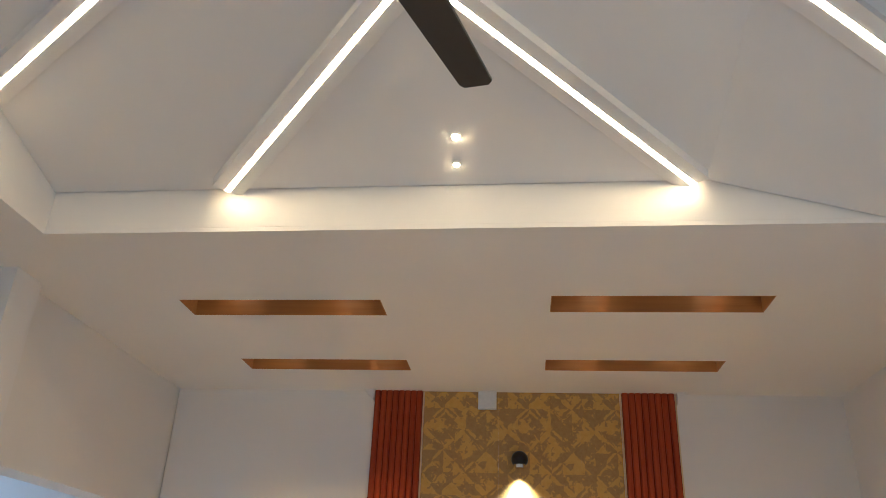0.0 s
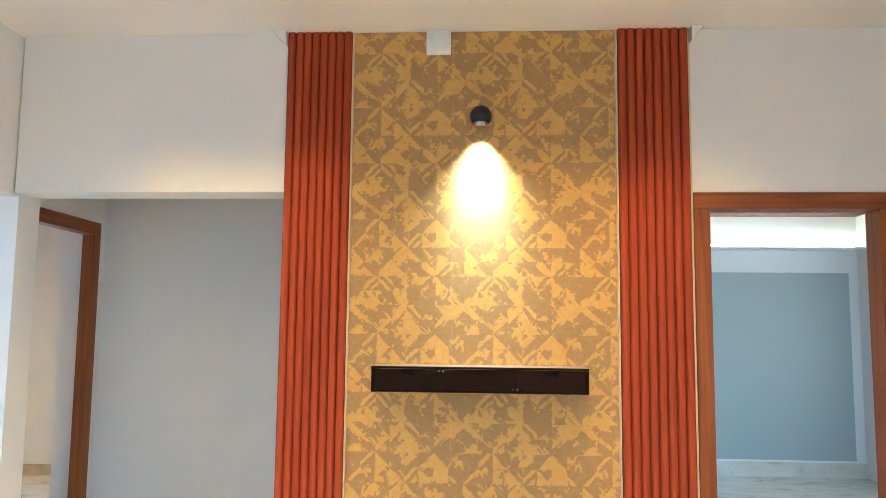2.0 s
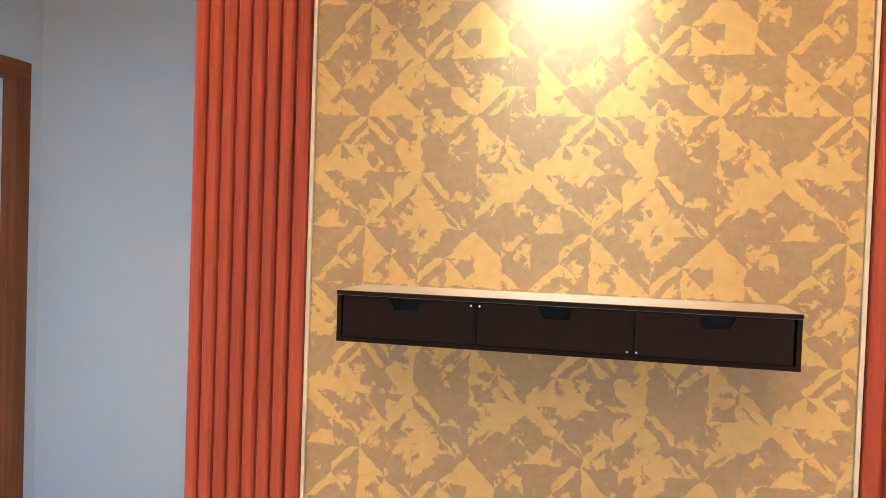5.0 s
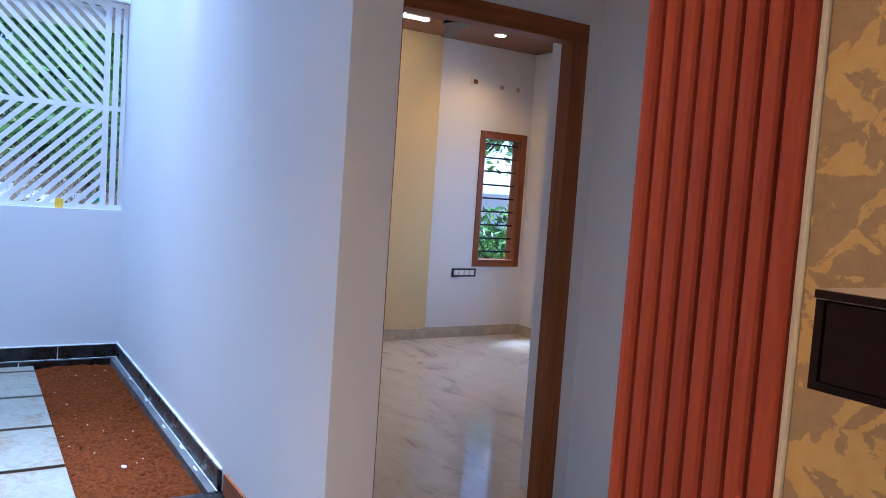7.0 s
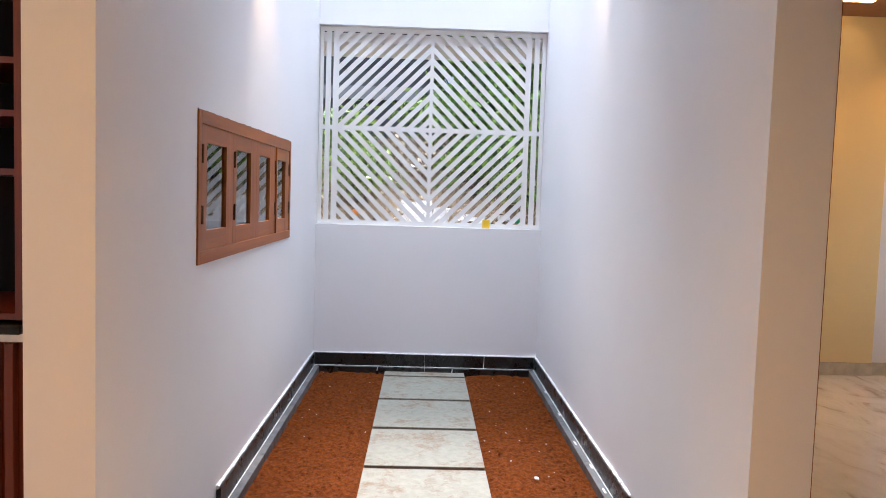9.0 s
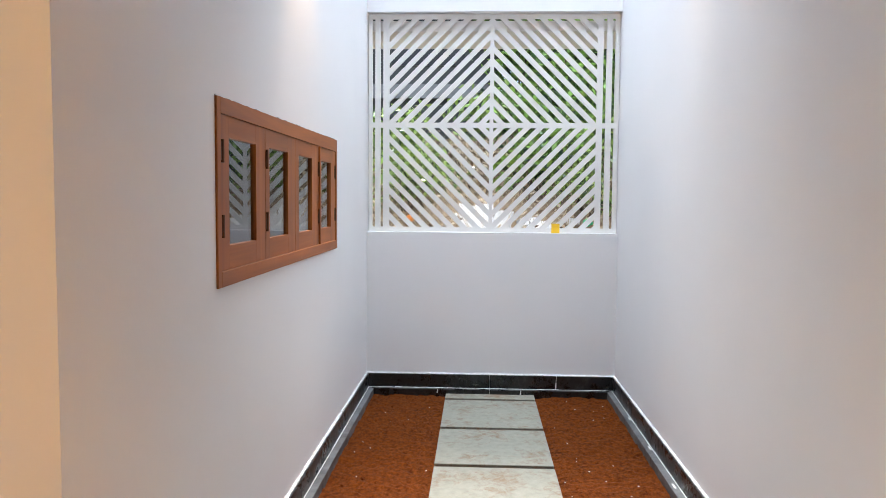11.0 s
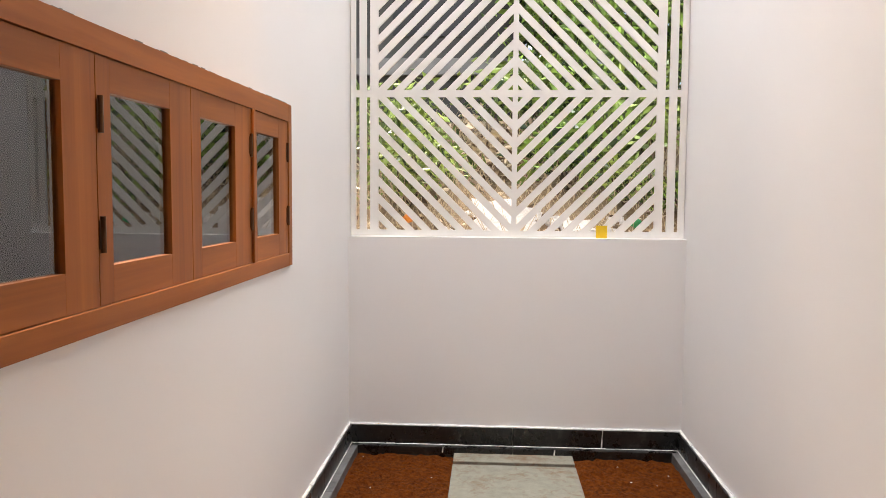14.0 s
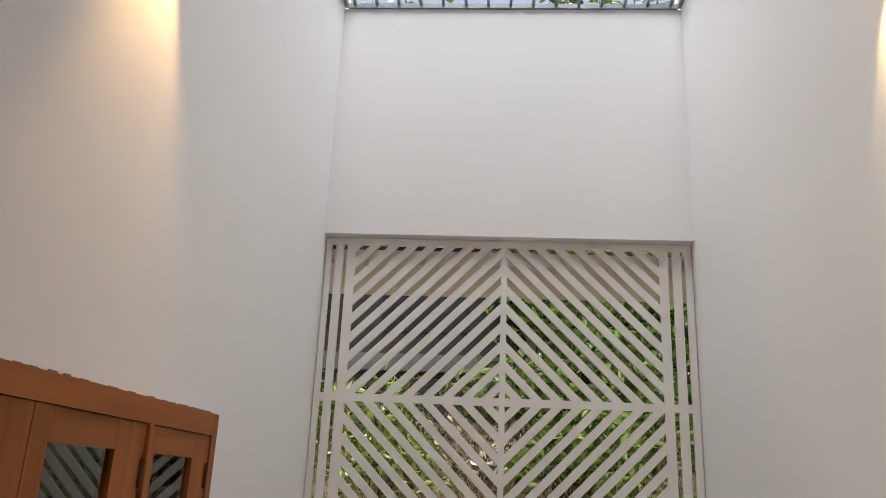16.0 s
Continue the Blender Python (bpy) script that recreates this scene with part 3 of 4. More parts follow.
# wall lamp
lampw = thing("wall_lamp", (-0.224, 5.852, 2.486), "black ball wall lamp shining warm light downwards", "wall lamp")
bm = bmesh.new()
bmesh.ops.create_uvsphere(bm, u_segments=32, v_segments=20, radius=0.054, matrix=Matrix.Translation((-0.224, 5.790, 2.491)))
bmesh.ops.delete(bm, geom=[v for v in bm.verts if v.co.z < 2.454], context="VERTS")
part("shade", bm, BLACK, lampw, smooth=True)
bm = bmesh.new()
rod(bm, (-0.224, 5.851, 2.491), (-0.224, 5.838, 2.491), 0.035)
part("wall_plate", bm, BLACK, lampw)
bm = bmesh.new()
rod(bm, (-0.224, 5.79, 2.438), (-0.224, 5.79, 2.458), 0.030)
rod(bm, (-0.224, 5.79, 2.458), (-0.224, 5.79, 2.466), 0.036)
part("lens_ring", bm, CHROME, lampw, "gold-lit lens ring")

# floating shelf with three drop fronts
SX0, SX1, SZ0, SZ1, SY0 = -0.716, 0.270, 1.172, 1.289, 5.65
shelf = thing("floating_shelf", ((SX0 + SX1) / 2, 5.852, SZ0), "dark brown floating television shelf with three drawers", "shelf")
part("top", boxes((SX0, SX1, SY0, 5.8515, SZ1 - 0.012, SZ1), bevel=0.0015), OAKTOP, shelf, "pale oak laminate top")
part("bottom", boxes((SX0, SX1, SY0 + 0.002, 5.8515, SZ0, SZ0 + 0.010)), ESPRESSO, shelf)
for x in (SX0, SX1 - 0.010):
    part("end", boxes((x, x + 0.010, SY0 + 0.002, 5.8515, SZ0 + 0.010, SZ1 - 0.012)), ESPRESSO, shelf)
part("front_edge", boxes((SX0, SX1, SY0 - 0.002, SY0 + 0.0005, SZ1 - 0.0105, SZ1 - 0.001)), ESPRESSO, shelf)
cuts = (SX0 + 0.012, -0.395, -0.060, SX1 - 0.012)
for a, b, notch in zip(cuts, cuts[1:], (-0.552, -0.222, 0.105)):
    lo, hi, c = SZ0 + 0.012, SZ1 - 0.014, notch
    bm = bmesh.new()
    a2, b2 = a + 0.004, b - 0.004
    prism(bm, [(a2, lo), (b2, lo), (b2, hi), (c + 0.038, hi), (c + 0.026, hi - 0.026), (c - 0.026, hi - 0.026), (c - 0.038, hi), (a2, hi)], "y", SY0 - 0.001, SY0 + 0.014)
    d = part("drawer_front", bm, ESPRESSO, shelf)
    # added black board: paints the shade seen through the notch
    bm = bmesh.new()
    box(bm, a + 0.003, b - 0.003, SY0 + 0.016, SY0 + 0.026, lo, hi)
    part("inner_back", bm, NOTCH_SHADE, shelf)
    if a > SX0 + 0.05:
        part("divider", boxes((a - 0.006, a + 0.002, SY0 + 0.003, 5.85, lo, hi)), ESPRESSO, shelf)
        for dx in (-0.011, 0.008):
            bm = bmesh.new()
            rod(bm, (a + dx, SY0 - 0.003, hi - 0.006 if a < -0.2 else lo + 0.006), (a + dx, SY0, hi - 0.006 if a < -0.2 else lo + 0.006), 0.0022, sides=10)
            part("catch", bm, CHROME, shelf, "small chrome catch")

# ---- doorways ----


def door_frame(name, axis, lo, hi, d0, d1, top, w, label):
    """axis: along which the doorway is wide."""
    def b(a0, a1, z0, z1):
        return (a0, a1, d0, d1, z0, z1) if axis == "x" else (d0, d1, a0, a1, z0, z1)
    f = thing(name, ((lo + hi) / 2, (d0 + d1) / 2, 0) if axis == "x" else ((d0 + d1) / 2, (lo + hi) / 2, 0), label, "door frame", kind="structure")
    part("jamb", boxes(b(lo, lo + w, 0, top - w), bevel=0.004), TEAK, f)
    part("jamb", boxes(b(hi - w, hi, 0, top - w), bevel=0.004), TEAK, f)
    part("head", boxes(b(lo, hi, top - w, top), bevel=0.004), TEAK_X if axis == "x" else TEAK_Y, f)
    return f


door_frame("door_1", "y", 6.100, 7.098, -2.855, -2.773, 2.138, 0.085, "teak door frame of the bedroom, no leaf in view")
door_frame("door_2", "x", 0.802, 1.748, 5.852, 6.0, 2.128, 0.078, "teak door frame of the far room, no leaf in view")

# ---- courtyard ----
XW, XE, YS, YN, BED = -6.84, -3.80, 4.0, 5.897, -0.171
# soil bed
bm = bmesh.new()
nx, ny = 150, 76
random.seed(5)
verts = []
for i in range(nx + 1):
    for j in range(ny + 1):
        x, y = XW + (XE - XW) * i / nx, YS + (YN - YS) * j / ny
        p = Vector((x, y, 0))
        z = BED - 0.014 + 0.012 * noise.noise(p * 6) + 0.014 * noise.noise(p * 17) + 0.012 * noise.noise(p * 37)
        z -= 0.01 if 4.60 < y < 5.30 else 0.0
        verts.append(bm.verts.new((x, y, z)))
for i in range(nx):
    for j in range(ny):
        k = i * (ny + 1) + j
        bm.faces.new((verts[k], verts[k + ny + 1], verts[k + ny + 2], verts[k + 1]))
single("soil_bed", bm, SOIL, "bed of crumbly red laterite soil in the courtyard", "soil", kind="stuff", smooth=True)
bm = bmesh.new()
for _ in range(420):
    x, y = random.uniform(XW + 0.08, XE), random.uniform(YS + 0.08, YN - 0.08)
    if 4.58 < y < 5.31:
        continue
    r = random.choice((0.003, 0.004, 0.004, 0.005, 0.006, 0.009))
    m = Matrix.LocRotScale((x, y, BED - 0.010), Euler((random.uniform(0, 3), random.uniform(0, 3), random.uniform(0, 3))), (r * random.uniform(0.8, 1.5), r, r * 0.8))
    bmesh.ops.create_icosphere(bm, subdivisions=1, radius=1.0, matrix=m)
single("soil_clods", bm, SOIL, "small clods of red soil", "soil", kind="stuff")
bm = bmesh.new()
for _ in range(34):
    x, y = random.uniform(XW + 0.1, XE), random.choice((random.uniform(YS + 0.1, 4.58), random.uniform(5.31, YN - 0.1)))
    r = random.uniform(0.002, 0.004)
    bmesh.ops.create_icosphere(bm, subdivisions=1, radius=1.0, matrix=Matrix.LocRotScale((x, y, BED - 0.003), Euler((0, 0, random.uniform(0, 3))), (r * 1.5, r, r * 0.6)))
single("lime_bits", bm, CAULK, "tiny pale plaster bits on the red soil", "soil", kind="stuff")
bm = bmesh.new()
bmesh.ops.create_icosphere(bm, subdivisions=2, radius=1.0, matrix=Matrix.LocRotScale((-4.38, 5.55, BED), Euler((0.3, 0.2, 0.7)), (0.017, 0.011, 0.006)))
single("white_pebble", bm, CAULK, "small white stone on the red soil", "stone", base=(-4.38, 5.55, BED))
# stepping slabs
for x0, x1 in ((-6.80, -6.645), (-6.60, -5.925), (-5.88, -5.225), (-5.18, -4.515), (-4.47, -3.82)):
    single("stepping_slab", boxes((x0, x1, 4.616, 5.283, BED - 0.05, BED + 0.004), bevel=0.004), SLAB, "square grey concrete slab with brown soil stains", "paving slab", "stepping slabs in the courtyard", base=((x0 + x1) / 2, 4.95, BED - 0.05))
single("slab_bedding", boxes((-6.80, -3.82, 4.63, 5.27, BED - 0.08, BED - 0.04)), ROUGH_GREY, "grey cement bedding under the slabs", "cement", kind="stuff")

# granite skirting and ledge
gran = thing("skirting_courtyard", ((XW + XE) / 2, (YS + YN) / 2, 0), "black granite skirting and ledge round the soil", "skirting", kind="structure")
TOP, TH, LEDGE = -0.030, 0.022, BED + 0.036


def tiles(lo, hi, length=0.75):
    n = max(1, round((hi - lo) / length))
    e = (hi - lo) / n
    return [(lo + e * i + 0.0012, lo + e * (i + 1) - 0.0012) for i in range(n)]


for a, b in tiles(XW, XE):
    part("granite_tile", boxes((a, b, YN - TH, YN - 0.0005, BED - 0.06, TOP), bevel=0.002), GRANITE, gran)
    part("granite_tile", boxes((a, b, YS + 0.0005, YS + TH, BED - 0.06, TOP), bevel=0.002), GRANITE, gran)
    part("ledge_tile", boxes((a, b, YN - TH - 0.042, YN - TH - 0.0005, BED - 0.06, LEDGE), bevel=0.002), DUSTY_LIT, gran)
    part("ledge_tile", boxes((a, b, YS + TH + 0.0005, YS + TH + 0.042, BED - 0.06, LEDGE), bevel=0.002), DUSTY_LIT, gran)
for a, b in tiles(YS + TH, YN - TH):
    part("granite_tile", boxes((XW + 0.0005, XW + TH, a, b, BED - 0.06, TOP), bevel=0.002), GRANITE, gran)
    # end ledge gets the blacker granite so its colour carries the shade there
    part("ledge_tile", boxes((XW + TH + 0.0005, XW + TH + 0.042, a, b, BED - 0.06, LEDGE), bevel=0.002), GRANITE, gran)
random.seed(11)


def caulk(a, b, r=0.005):
    bm = bmesh.new()
    a, b = Vector(a), Vector(b)
    n = max(1, int((b - a).length / 0.05))
    for i in range(n):
        p, q = a.lerp(b, i / n), a.lerp(b, (i + 1) / n)
        rod(bm, p, q, r * random.uniform(0.6, 1.3), r * random.uniform(0.6, 1.3), 6)
    return bm


for a, b in (((XW + 0.01, YN - 0.006, TOP), (XE, YN - 0.006, TOP)), ((XW + 0.01, YS + 0.006, TOP), (XE, YS + 0.006, TOP)), ((XW + 0.006, YS, TOP), (XW + 0.006, YN, TOP))):
    part("grout_line", caulk(a, b, 0.009), CAULK, gran, "rough white grout along the top")
for a, b in (((XW + TH, YN - TH, LEDGE), (XE, YN - TH, LEDGE)), ((XW + TH, YS + TH, LEDGE), (XE, YS + TH, LEDGE)), ((XW + TH, YS + TH, LEDGE), (XW + TH, YN - TH, LEDGE))):
    part("grout_line", caulk(a, b, 0.004), CAULK, gran, "rough white grout along the ledge")
for y, lo, hi in ((5.45, BED + 0.04, TOP), (5.18, BED, LEDGE), (4.55, LEDGE - 0.03, LEDGE)):
    part("grout_line", caulk((XW + TH + (0.001 if hi == TOP else 0.043), y, lo), (XW + TH + (0.001 if hi == TOP else 0.043), y + 0.004, hi), 0.0035), CAULK, gran, "white grout in a tile joint")
for x, dy in ((-6.1, 0), (-5.5, 0), (-4.9, 0.01), (-4.5, 0.0), (-4.15, 0.01)):
    bm = bmesh.new()
    for k in range(3):
        bmesh.ops.create_icosphere(bm, subdivisions=1, radius=1.0, matrix=Matrix.LocRotScale((x + 0.02 * k, YN - TH - 0.012 - dy, LEDGE), None, (0.016, 0.008, 0.002)))
    part("grout_smear", bm, CAULK, gran, "white grout smear")

structure("floor_courtyard_entry", boxes((XE, -2.90, YS, YN, -0.30, -0.135)), GRANITE, "black granite landing before the soil bed", "floor")
structure("step_courtyard", boxes((-2.90, -2.60, YS, YN, -0.30, 0)), MARBLE, "marble step down to the courtyard", "step")
structure("skirting_landing", boxes((-3.74, -2.60, YN - 0.012, YN, -0.135, -0.03)), TEAK_X, "brown skirting beside the landing", "skirting")
# ---- patterned screen in the end wall ----
JX0, JX1 = -6.910, -6.895
JY0, JY1, JZ0, JZ1 = 4.006, 5.892, 1.060, 2.695
screen = thing("lattice_screen", (-6.90, (JY0 + JY1) / 2, JZ0), "white cut-out screen of nested diamond slats", "window screen")
CY, CZ = 4.940, 1.867
HB, VB = 0.0193, 0.0148
MY0, MY1 = JY0 + 0.158, JY1 - 0.166
part("frame", boxes((JX0, JX1, JY0, JY1, JZ1 - 0.036, JZ1), (JX0, JX1, JY0, JY1, JZ0, JZ0 + 0.034), (JX0, JX1, JY0, JY0 + 0.0295, JZ0 + 0.034, JZ1 - 0.036), (JX0, JX1, JY1 - 0.0341, JY1, JZ0 + 0.034, JZ1 - 0.036)), JALI, screen)
part("cross_rail", boxes((JX0, JX1, JY0 + 0.0295, JY1 - 0.0341, CZ - HB, CZ + HB)), JALI, screen)
for y0, y1 in ((JY0 + 0.050, JY0 + 0.091), (JY0 + 0.111, MY0), (CY - VB, CY + VB), (MY1, MY1 + 0.045), (MY1 + 0.068, MY1 + 0.111)):
    for z0, z1 in ((JZ0 + 0.034, CZ - HB), (CZ + HB, JZ1 - 0.036)):
        part("upright", boxes((JX0, JX1, y0, y1, z0, z1)), JALI, screen)


def clip(poly, a, b, c):
    """Keep the side of a*u + b*v <= c."""
    out = []
    for i, p in enumerate(poly):
        q = poly[(i + 1) % len(poly)]
        dp, dq = a * p[0] + b * p[1] - c, a * q[0] + b * q[1] - c
        if dp <= 0:
            out.append(p)
        if dp * dq < 0:
            s = dp / (dp - dq)
            out.append((p[0] + s * (q[0] - p[0]), p[1] + s * (q[1] - p[1])))
    return out


PITCH, SLIT = 0.0982, 0.0437
for sy in (-1, 1):
    for sz in (-1, 1):
        w = (CY - VB - MY0) if sy < 0 else (MY1 - CY - VB)
        h = (CZ - HB - JZ0 - 0.034) if sz < 0 else (JZ1 - 0.036 - CZ - HB)
        k, a = 0, 0.0295
        while a < w + h:
            lo, hi = a, a + PITCH - SLIT
            poly = [(0, 0), (w, 0), (w, h), (0, h)]
            poly = clip(clip(poly, -1, -1, -lo), 1, 1, hi)
            a += PITCH
            if len(poly) < 3:
                continue
            pts = [(CY + sy * (VB + u), CZ + sz * (HB + v)) for u, v in poly]
            bm = bmesh.new()
            prism(bm, pts, "x", JX0, JX1)
            part("slat", bm, JALI, screen)
bm = bmesh.new()
box(bm, JX1, JX1 + 0.004, 5.404, 5.466, 1.036, 1.128, bevel=0.0015)
single("yellow_tape", bm, YELLOW, "scrap of yellow tape on the screen's lower edge", "tape", base=(JX1, 5.436, 1.056))

# ---- serving hatch with four glazed shutters ----
HX0, HX1, HZ0, HZ1 = -5.569, -3.464, 1.010, 1.649
hatch = thing("serving_hatch", ((HX0 + HX1) / 2, 3.90, HZ0), "pale teak hatch window with four glazed shutters", "window", kind="structure")
F0, F1 = 3.80, 4.008
part("frame_stile", boxes((HX0, HX0 + 0.047, F0, F1, HZ0, HZ1), bevel=0.002), HATCH_Z, hatch)
part("frame_stile", boxes((HX1 - 0.038, HX1, F0, F1, HZ0, HZ1 - 0.0158), bevel=0.002), HATCH_Z, hatch)
part("frame_rail", boxes((HX0 + 0.047, HX1 - 0.038, F0, F1, HZ0, HZ0 + 0.052), bevel=0.002), HATCH_X, hatch)
def hatch_top(x):
    """The head of the hatch was set slightly out of level."""
    return HZ1 - 0.016 * (x - HX0) / (HX1 - HX0)


bm = bmesh.new()
prism(bm, [(HX0 + 0.047, HZ1 - 0.068), (HX1 - 0.038, HZ1 - 0.068), (HX1 - 0.038, hatch_top(HX1 - 0.038)), (HX0 + 0.047, hatch_top(HX0 + 0.047))], "y", F0, F1)
part("frame_rail", bm, HATCH_X, hatch)
bm = bmesh.new()
prism(bm, [(HX0 + 0.01, 1.6472), (HX1 + 0.001, 1.6472), (HX1 + 0.001, hatch_top(HX1)), (HX0 + 0.01, hatch_top(HX0 + 0.01))], "y", 3.801, 3.9998)
structure("wall_courtyard_patch", bm, COURT, "white plaster made good over the hatch")
ZA, ZB = HZ0 + 0.0538, HZ1 - 0.0698
GZ0, GZ1 = 1.145, 1.508
for x1, x0, g1, g0, hx in ((-3.504, -4.0335, -3.591, -3.908, -3.516), (-4.0365, -4.5335, -4.096, -4.400, -4.048), (-4.5365, -5.0575, -4.603, -4.892, -5.046), (-5.0625, -5.5195, -5.115, -5.389, -5.508)):
    f1 = 4.004
    sash = part("shutter", boxes((x0, g0, 3.970, f1, ZA, ZB), bevel=0.0006), HATCH_Z, hatch)
    part("stile", boxes((g1, x1, 3.970, f1, ZA, ZB), bevel=0.0006), HATCH_Z, sash)
    part("rail", boxes((g0, g1, 3.9702, f1 - 0.0002, ZA + 0.0005, GZ0), bevel=0.0006), HATCH_X, sash)
    part("rail", boxes((g0, g1, 3.9702, f1 - 0.0002, GZ1, ZB - 0.0005), bevel=0.0006), HATCH_X, sash)
    pane = part("pane", boxes((g0 - 0.004, g1 + 0.004, 3.989, 3.993, GZ0 - 0.004, GZ1 + 0.004)), GLASS, sash, "clear glass pane")
    pane.visible_shadow = False
    for z in (1.212, 1.459):
        bm = bmesh.new()
        rod(bm, (hx, f1 + 0.003, z - 0.038), (hx, f1 + 0.003, z + 0.038), 0.0065, sides=10)
        box(bm, hx - 0.012, hx + 0.012, f1, f1 + 0.002, z - 0.030, z + 0.030)
        part("hinge", bm, BRONZE, sash, "bronze butt hinge")
part("stop_bead", boxes((HX0 + 0.047, HX1 - 0.038, 3.925, 3.967, HZ0 + 0.052, HZ0 + 0.075)), HATCH_X, hatch)
part("stop_bead", boxes((HX0 + 0.047, HX1 - 0.038, 3.925, 3.967, HZ1 - 0.092, HZ1 - 0.068)), HATCH_X, hatch)
for x in (HX1 - 0.052, -4.035, -4.534, -5.060, HX0 + 0.061):
    part("mullion", boxes((x - 0.014, x + 0.014, 3.925, 3.967, HZ0 + 0.075, HZ1 - 0.092)), HATCH_Z, hatch)
random.seed(17)
bm = bmesh.new()
x = HX0
while x < HX1:
    w = random.uniform(0.008, 0.04)
    h = random.choice((0.0, 0.0, 0.001, 0.0015, 0.0025, 0.004))
    if h:
        z = hatch_top(x) + 0.0005
        box(bm, x, min(x + w, HX1), 4.0005, 4.0025 + h * 0.3, z - h, z + h)
    x += w
structure("plaster_edge", bm, PALE_CEMENT, "ragged cement edge where the plaster meets the hatch", "plaster")
part("cover_bead", boxes((-5.075, -5.053, 4.004, 4.014, ZA, ZB), bevel=0.002), HATCH_Z, hatch)

# lamps on the courtyard walls
for x, y, s, z in ((-4.70, YS, 1, 3.065), (-4.86, YN, -1, 2.90)):
    cl = thing("court_wall_lamp", (x, y, z), "black ball wall lamp grazing the courtyard wall", "wall lamp", "courtyard wall lamps")
    bm = bmesh.new()
    bmesh.ops.create_uvsphere(bm, u_segments=24, v_segments=16, radius=0.054, matrix=Matrix.Translation((x, y + s * 0.065, z)))
    bmesh.ops.delete(bm, geom=[v for v in bm.verts if v.co.z < z - 0.036], context="VERTS")
    part("shade", bm, BLACK, cl, smooth=True)
    bm = bmesh.new()
    rod(bm, (x, y + s * 0.0005, z), (x, y + s * 0.014, z), 0.035)
    part("wall_plate", bm, BLACK, cl)
    bm = bmesh.new()
    rod(bm, (x, y + s * 0.065, z - 0.05), (x, y + s * 0.065, z - 0.03), 0.028)
    part("lens", bm, BULB, cl, "bright lens")

# skylight bars
grille = thing("skylight_grille", (-5.80, 4.95, 4.07), "row of grey steel bars across the open skylight", "skylight", kind="structure")
part("frame", boxes((XW, -4.75, YS, YS + 0.02, 4.068, 4.10), (XW, -4.75, YN - 0.02, YN, 4.068, 4.10), (XW, XW + 0.015, YS + 0.02, YN - 0.02, 4.06, 4.09)), STEEL, grille)
for i in range(15):
    y = YS + 0.06 + i * (YN - YS - 0.12) / 14
    part("bar", boxes((XW + 0.015, -4.75, y - 0.008, y + 0.008, 4.073, 4.093)), STEEL, grille)

# ---- cabinet beside the courtyard ----
cab = thing("wall_cabinet", (-2.8, 3.10, 0), "dark red-brown wooden cabinet with open shelves and fluted doors", "cabinet")
C0, C1 = 2.43, 3.786
part("side_panel", boxes((-3.02, -2.562, C1 - 0.028, C1, 0.93, 2.34)), CABINET, cab)
part("side_panel", boxes((-3.02, -2.562, C0, C0 + 0.028, 0.93, 2.34)), CABINET, cab)
# the back's colour holds the shade inside the cabinet
part("back_panel", boxes((-3.04, -3.02, C0, C1, 0.1, 2.34)), CABINET_SHADE, cab, "inner back, nearly black to carry the cabinet's shade")
for z in (0.93, 1.339, 1.502, 1.648, 1.92, 2.32):
    part("shelf", boxes((-3.02, -2.565, C0 + 0.028, C1 - 0.028, z, z + 0.018)), CABINET, cab)
part("body", boxes((-3.00, -2.60, C0, C1, 0.08, 0.866)), CABINET, cab)
for i in range(28):
    y = C0 + 0.02 + i * (C1 - C0 - 0.04) / 28
    part("slat", boxes((-2.60, -2.572, y, y + 0.026, 0.10, 0.86), bevel=0.003), CABINET, cab)
part("support", boxes((-3.00, -2.568, C0, C1, 0.866, 0.890)), PLASTIC, cab, "pale edge strip")
single("counter_top", boxes((-3.018, -2.535, C0, C1 - 0.002, 0.891, 0.922), bevel=0.008), BLACK_STONE, "black polished granite counter slab on the cabinet", "counter top", base=(-2.8, 3.10, 0.891))

# ---- ceiling fan ----
fan = thing("ceiling_fan", (-0.60, 1.745, 2.93), "dark grey ceiling fan hanging from the raised ceiling, at rest", "ceiling fan")
bm = bmesh.new()
rod(bm, (-0.60, 1.745, 2.98), (-0.60, 1.745, vault(-0.60, 1.745) - 0.05), 0.012)
part("down_rod", bm, BLACK, fan)
bm = bmesh.new()
rod(bm, (-0.60, 1.745, vault(-0.60, 1.745) - 0.09), (-0.60, 1.745, vault(-0.60, 1.745) - 0.005), 0.03, 0.06, 24)
part("canopy", bm, BLACK, fan)
bm = bmesh.new()
rod(bm, (-0.60, 1.745, 2.91), (-0.60, 1.745, 2.99), 0.10, 0.08, 32)
part("motor", bm, BLACK, fan, smooth=False)
aim = math.atan2(2.53 - 1.745, -0.335 + 0.60)
for k in range(3):
    ang = aim + k * 2 * math.pi / 3
    bm = bmesh.new()
    prism(bm, [(0.11, -0.045), (0.30, -0.066), (0.825, -0.050), (0.84, -0.035), (0.84, 0.04), (0.825, 0.050), (0.30, 0.066), (0.11, 0.045)], "z", -0.004, 0.004)
    bmesh.ops.transform(bm, verts=bm.verts, matrix=Matrix.Translation((-0.60, 1.745, 2.93)) @ Matrix.Rotation(ang, 4, "Z") @ Matrix.Rotation(radians(7), 4, "X"))
    part("blade", bm, FAN_GREY, fan)

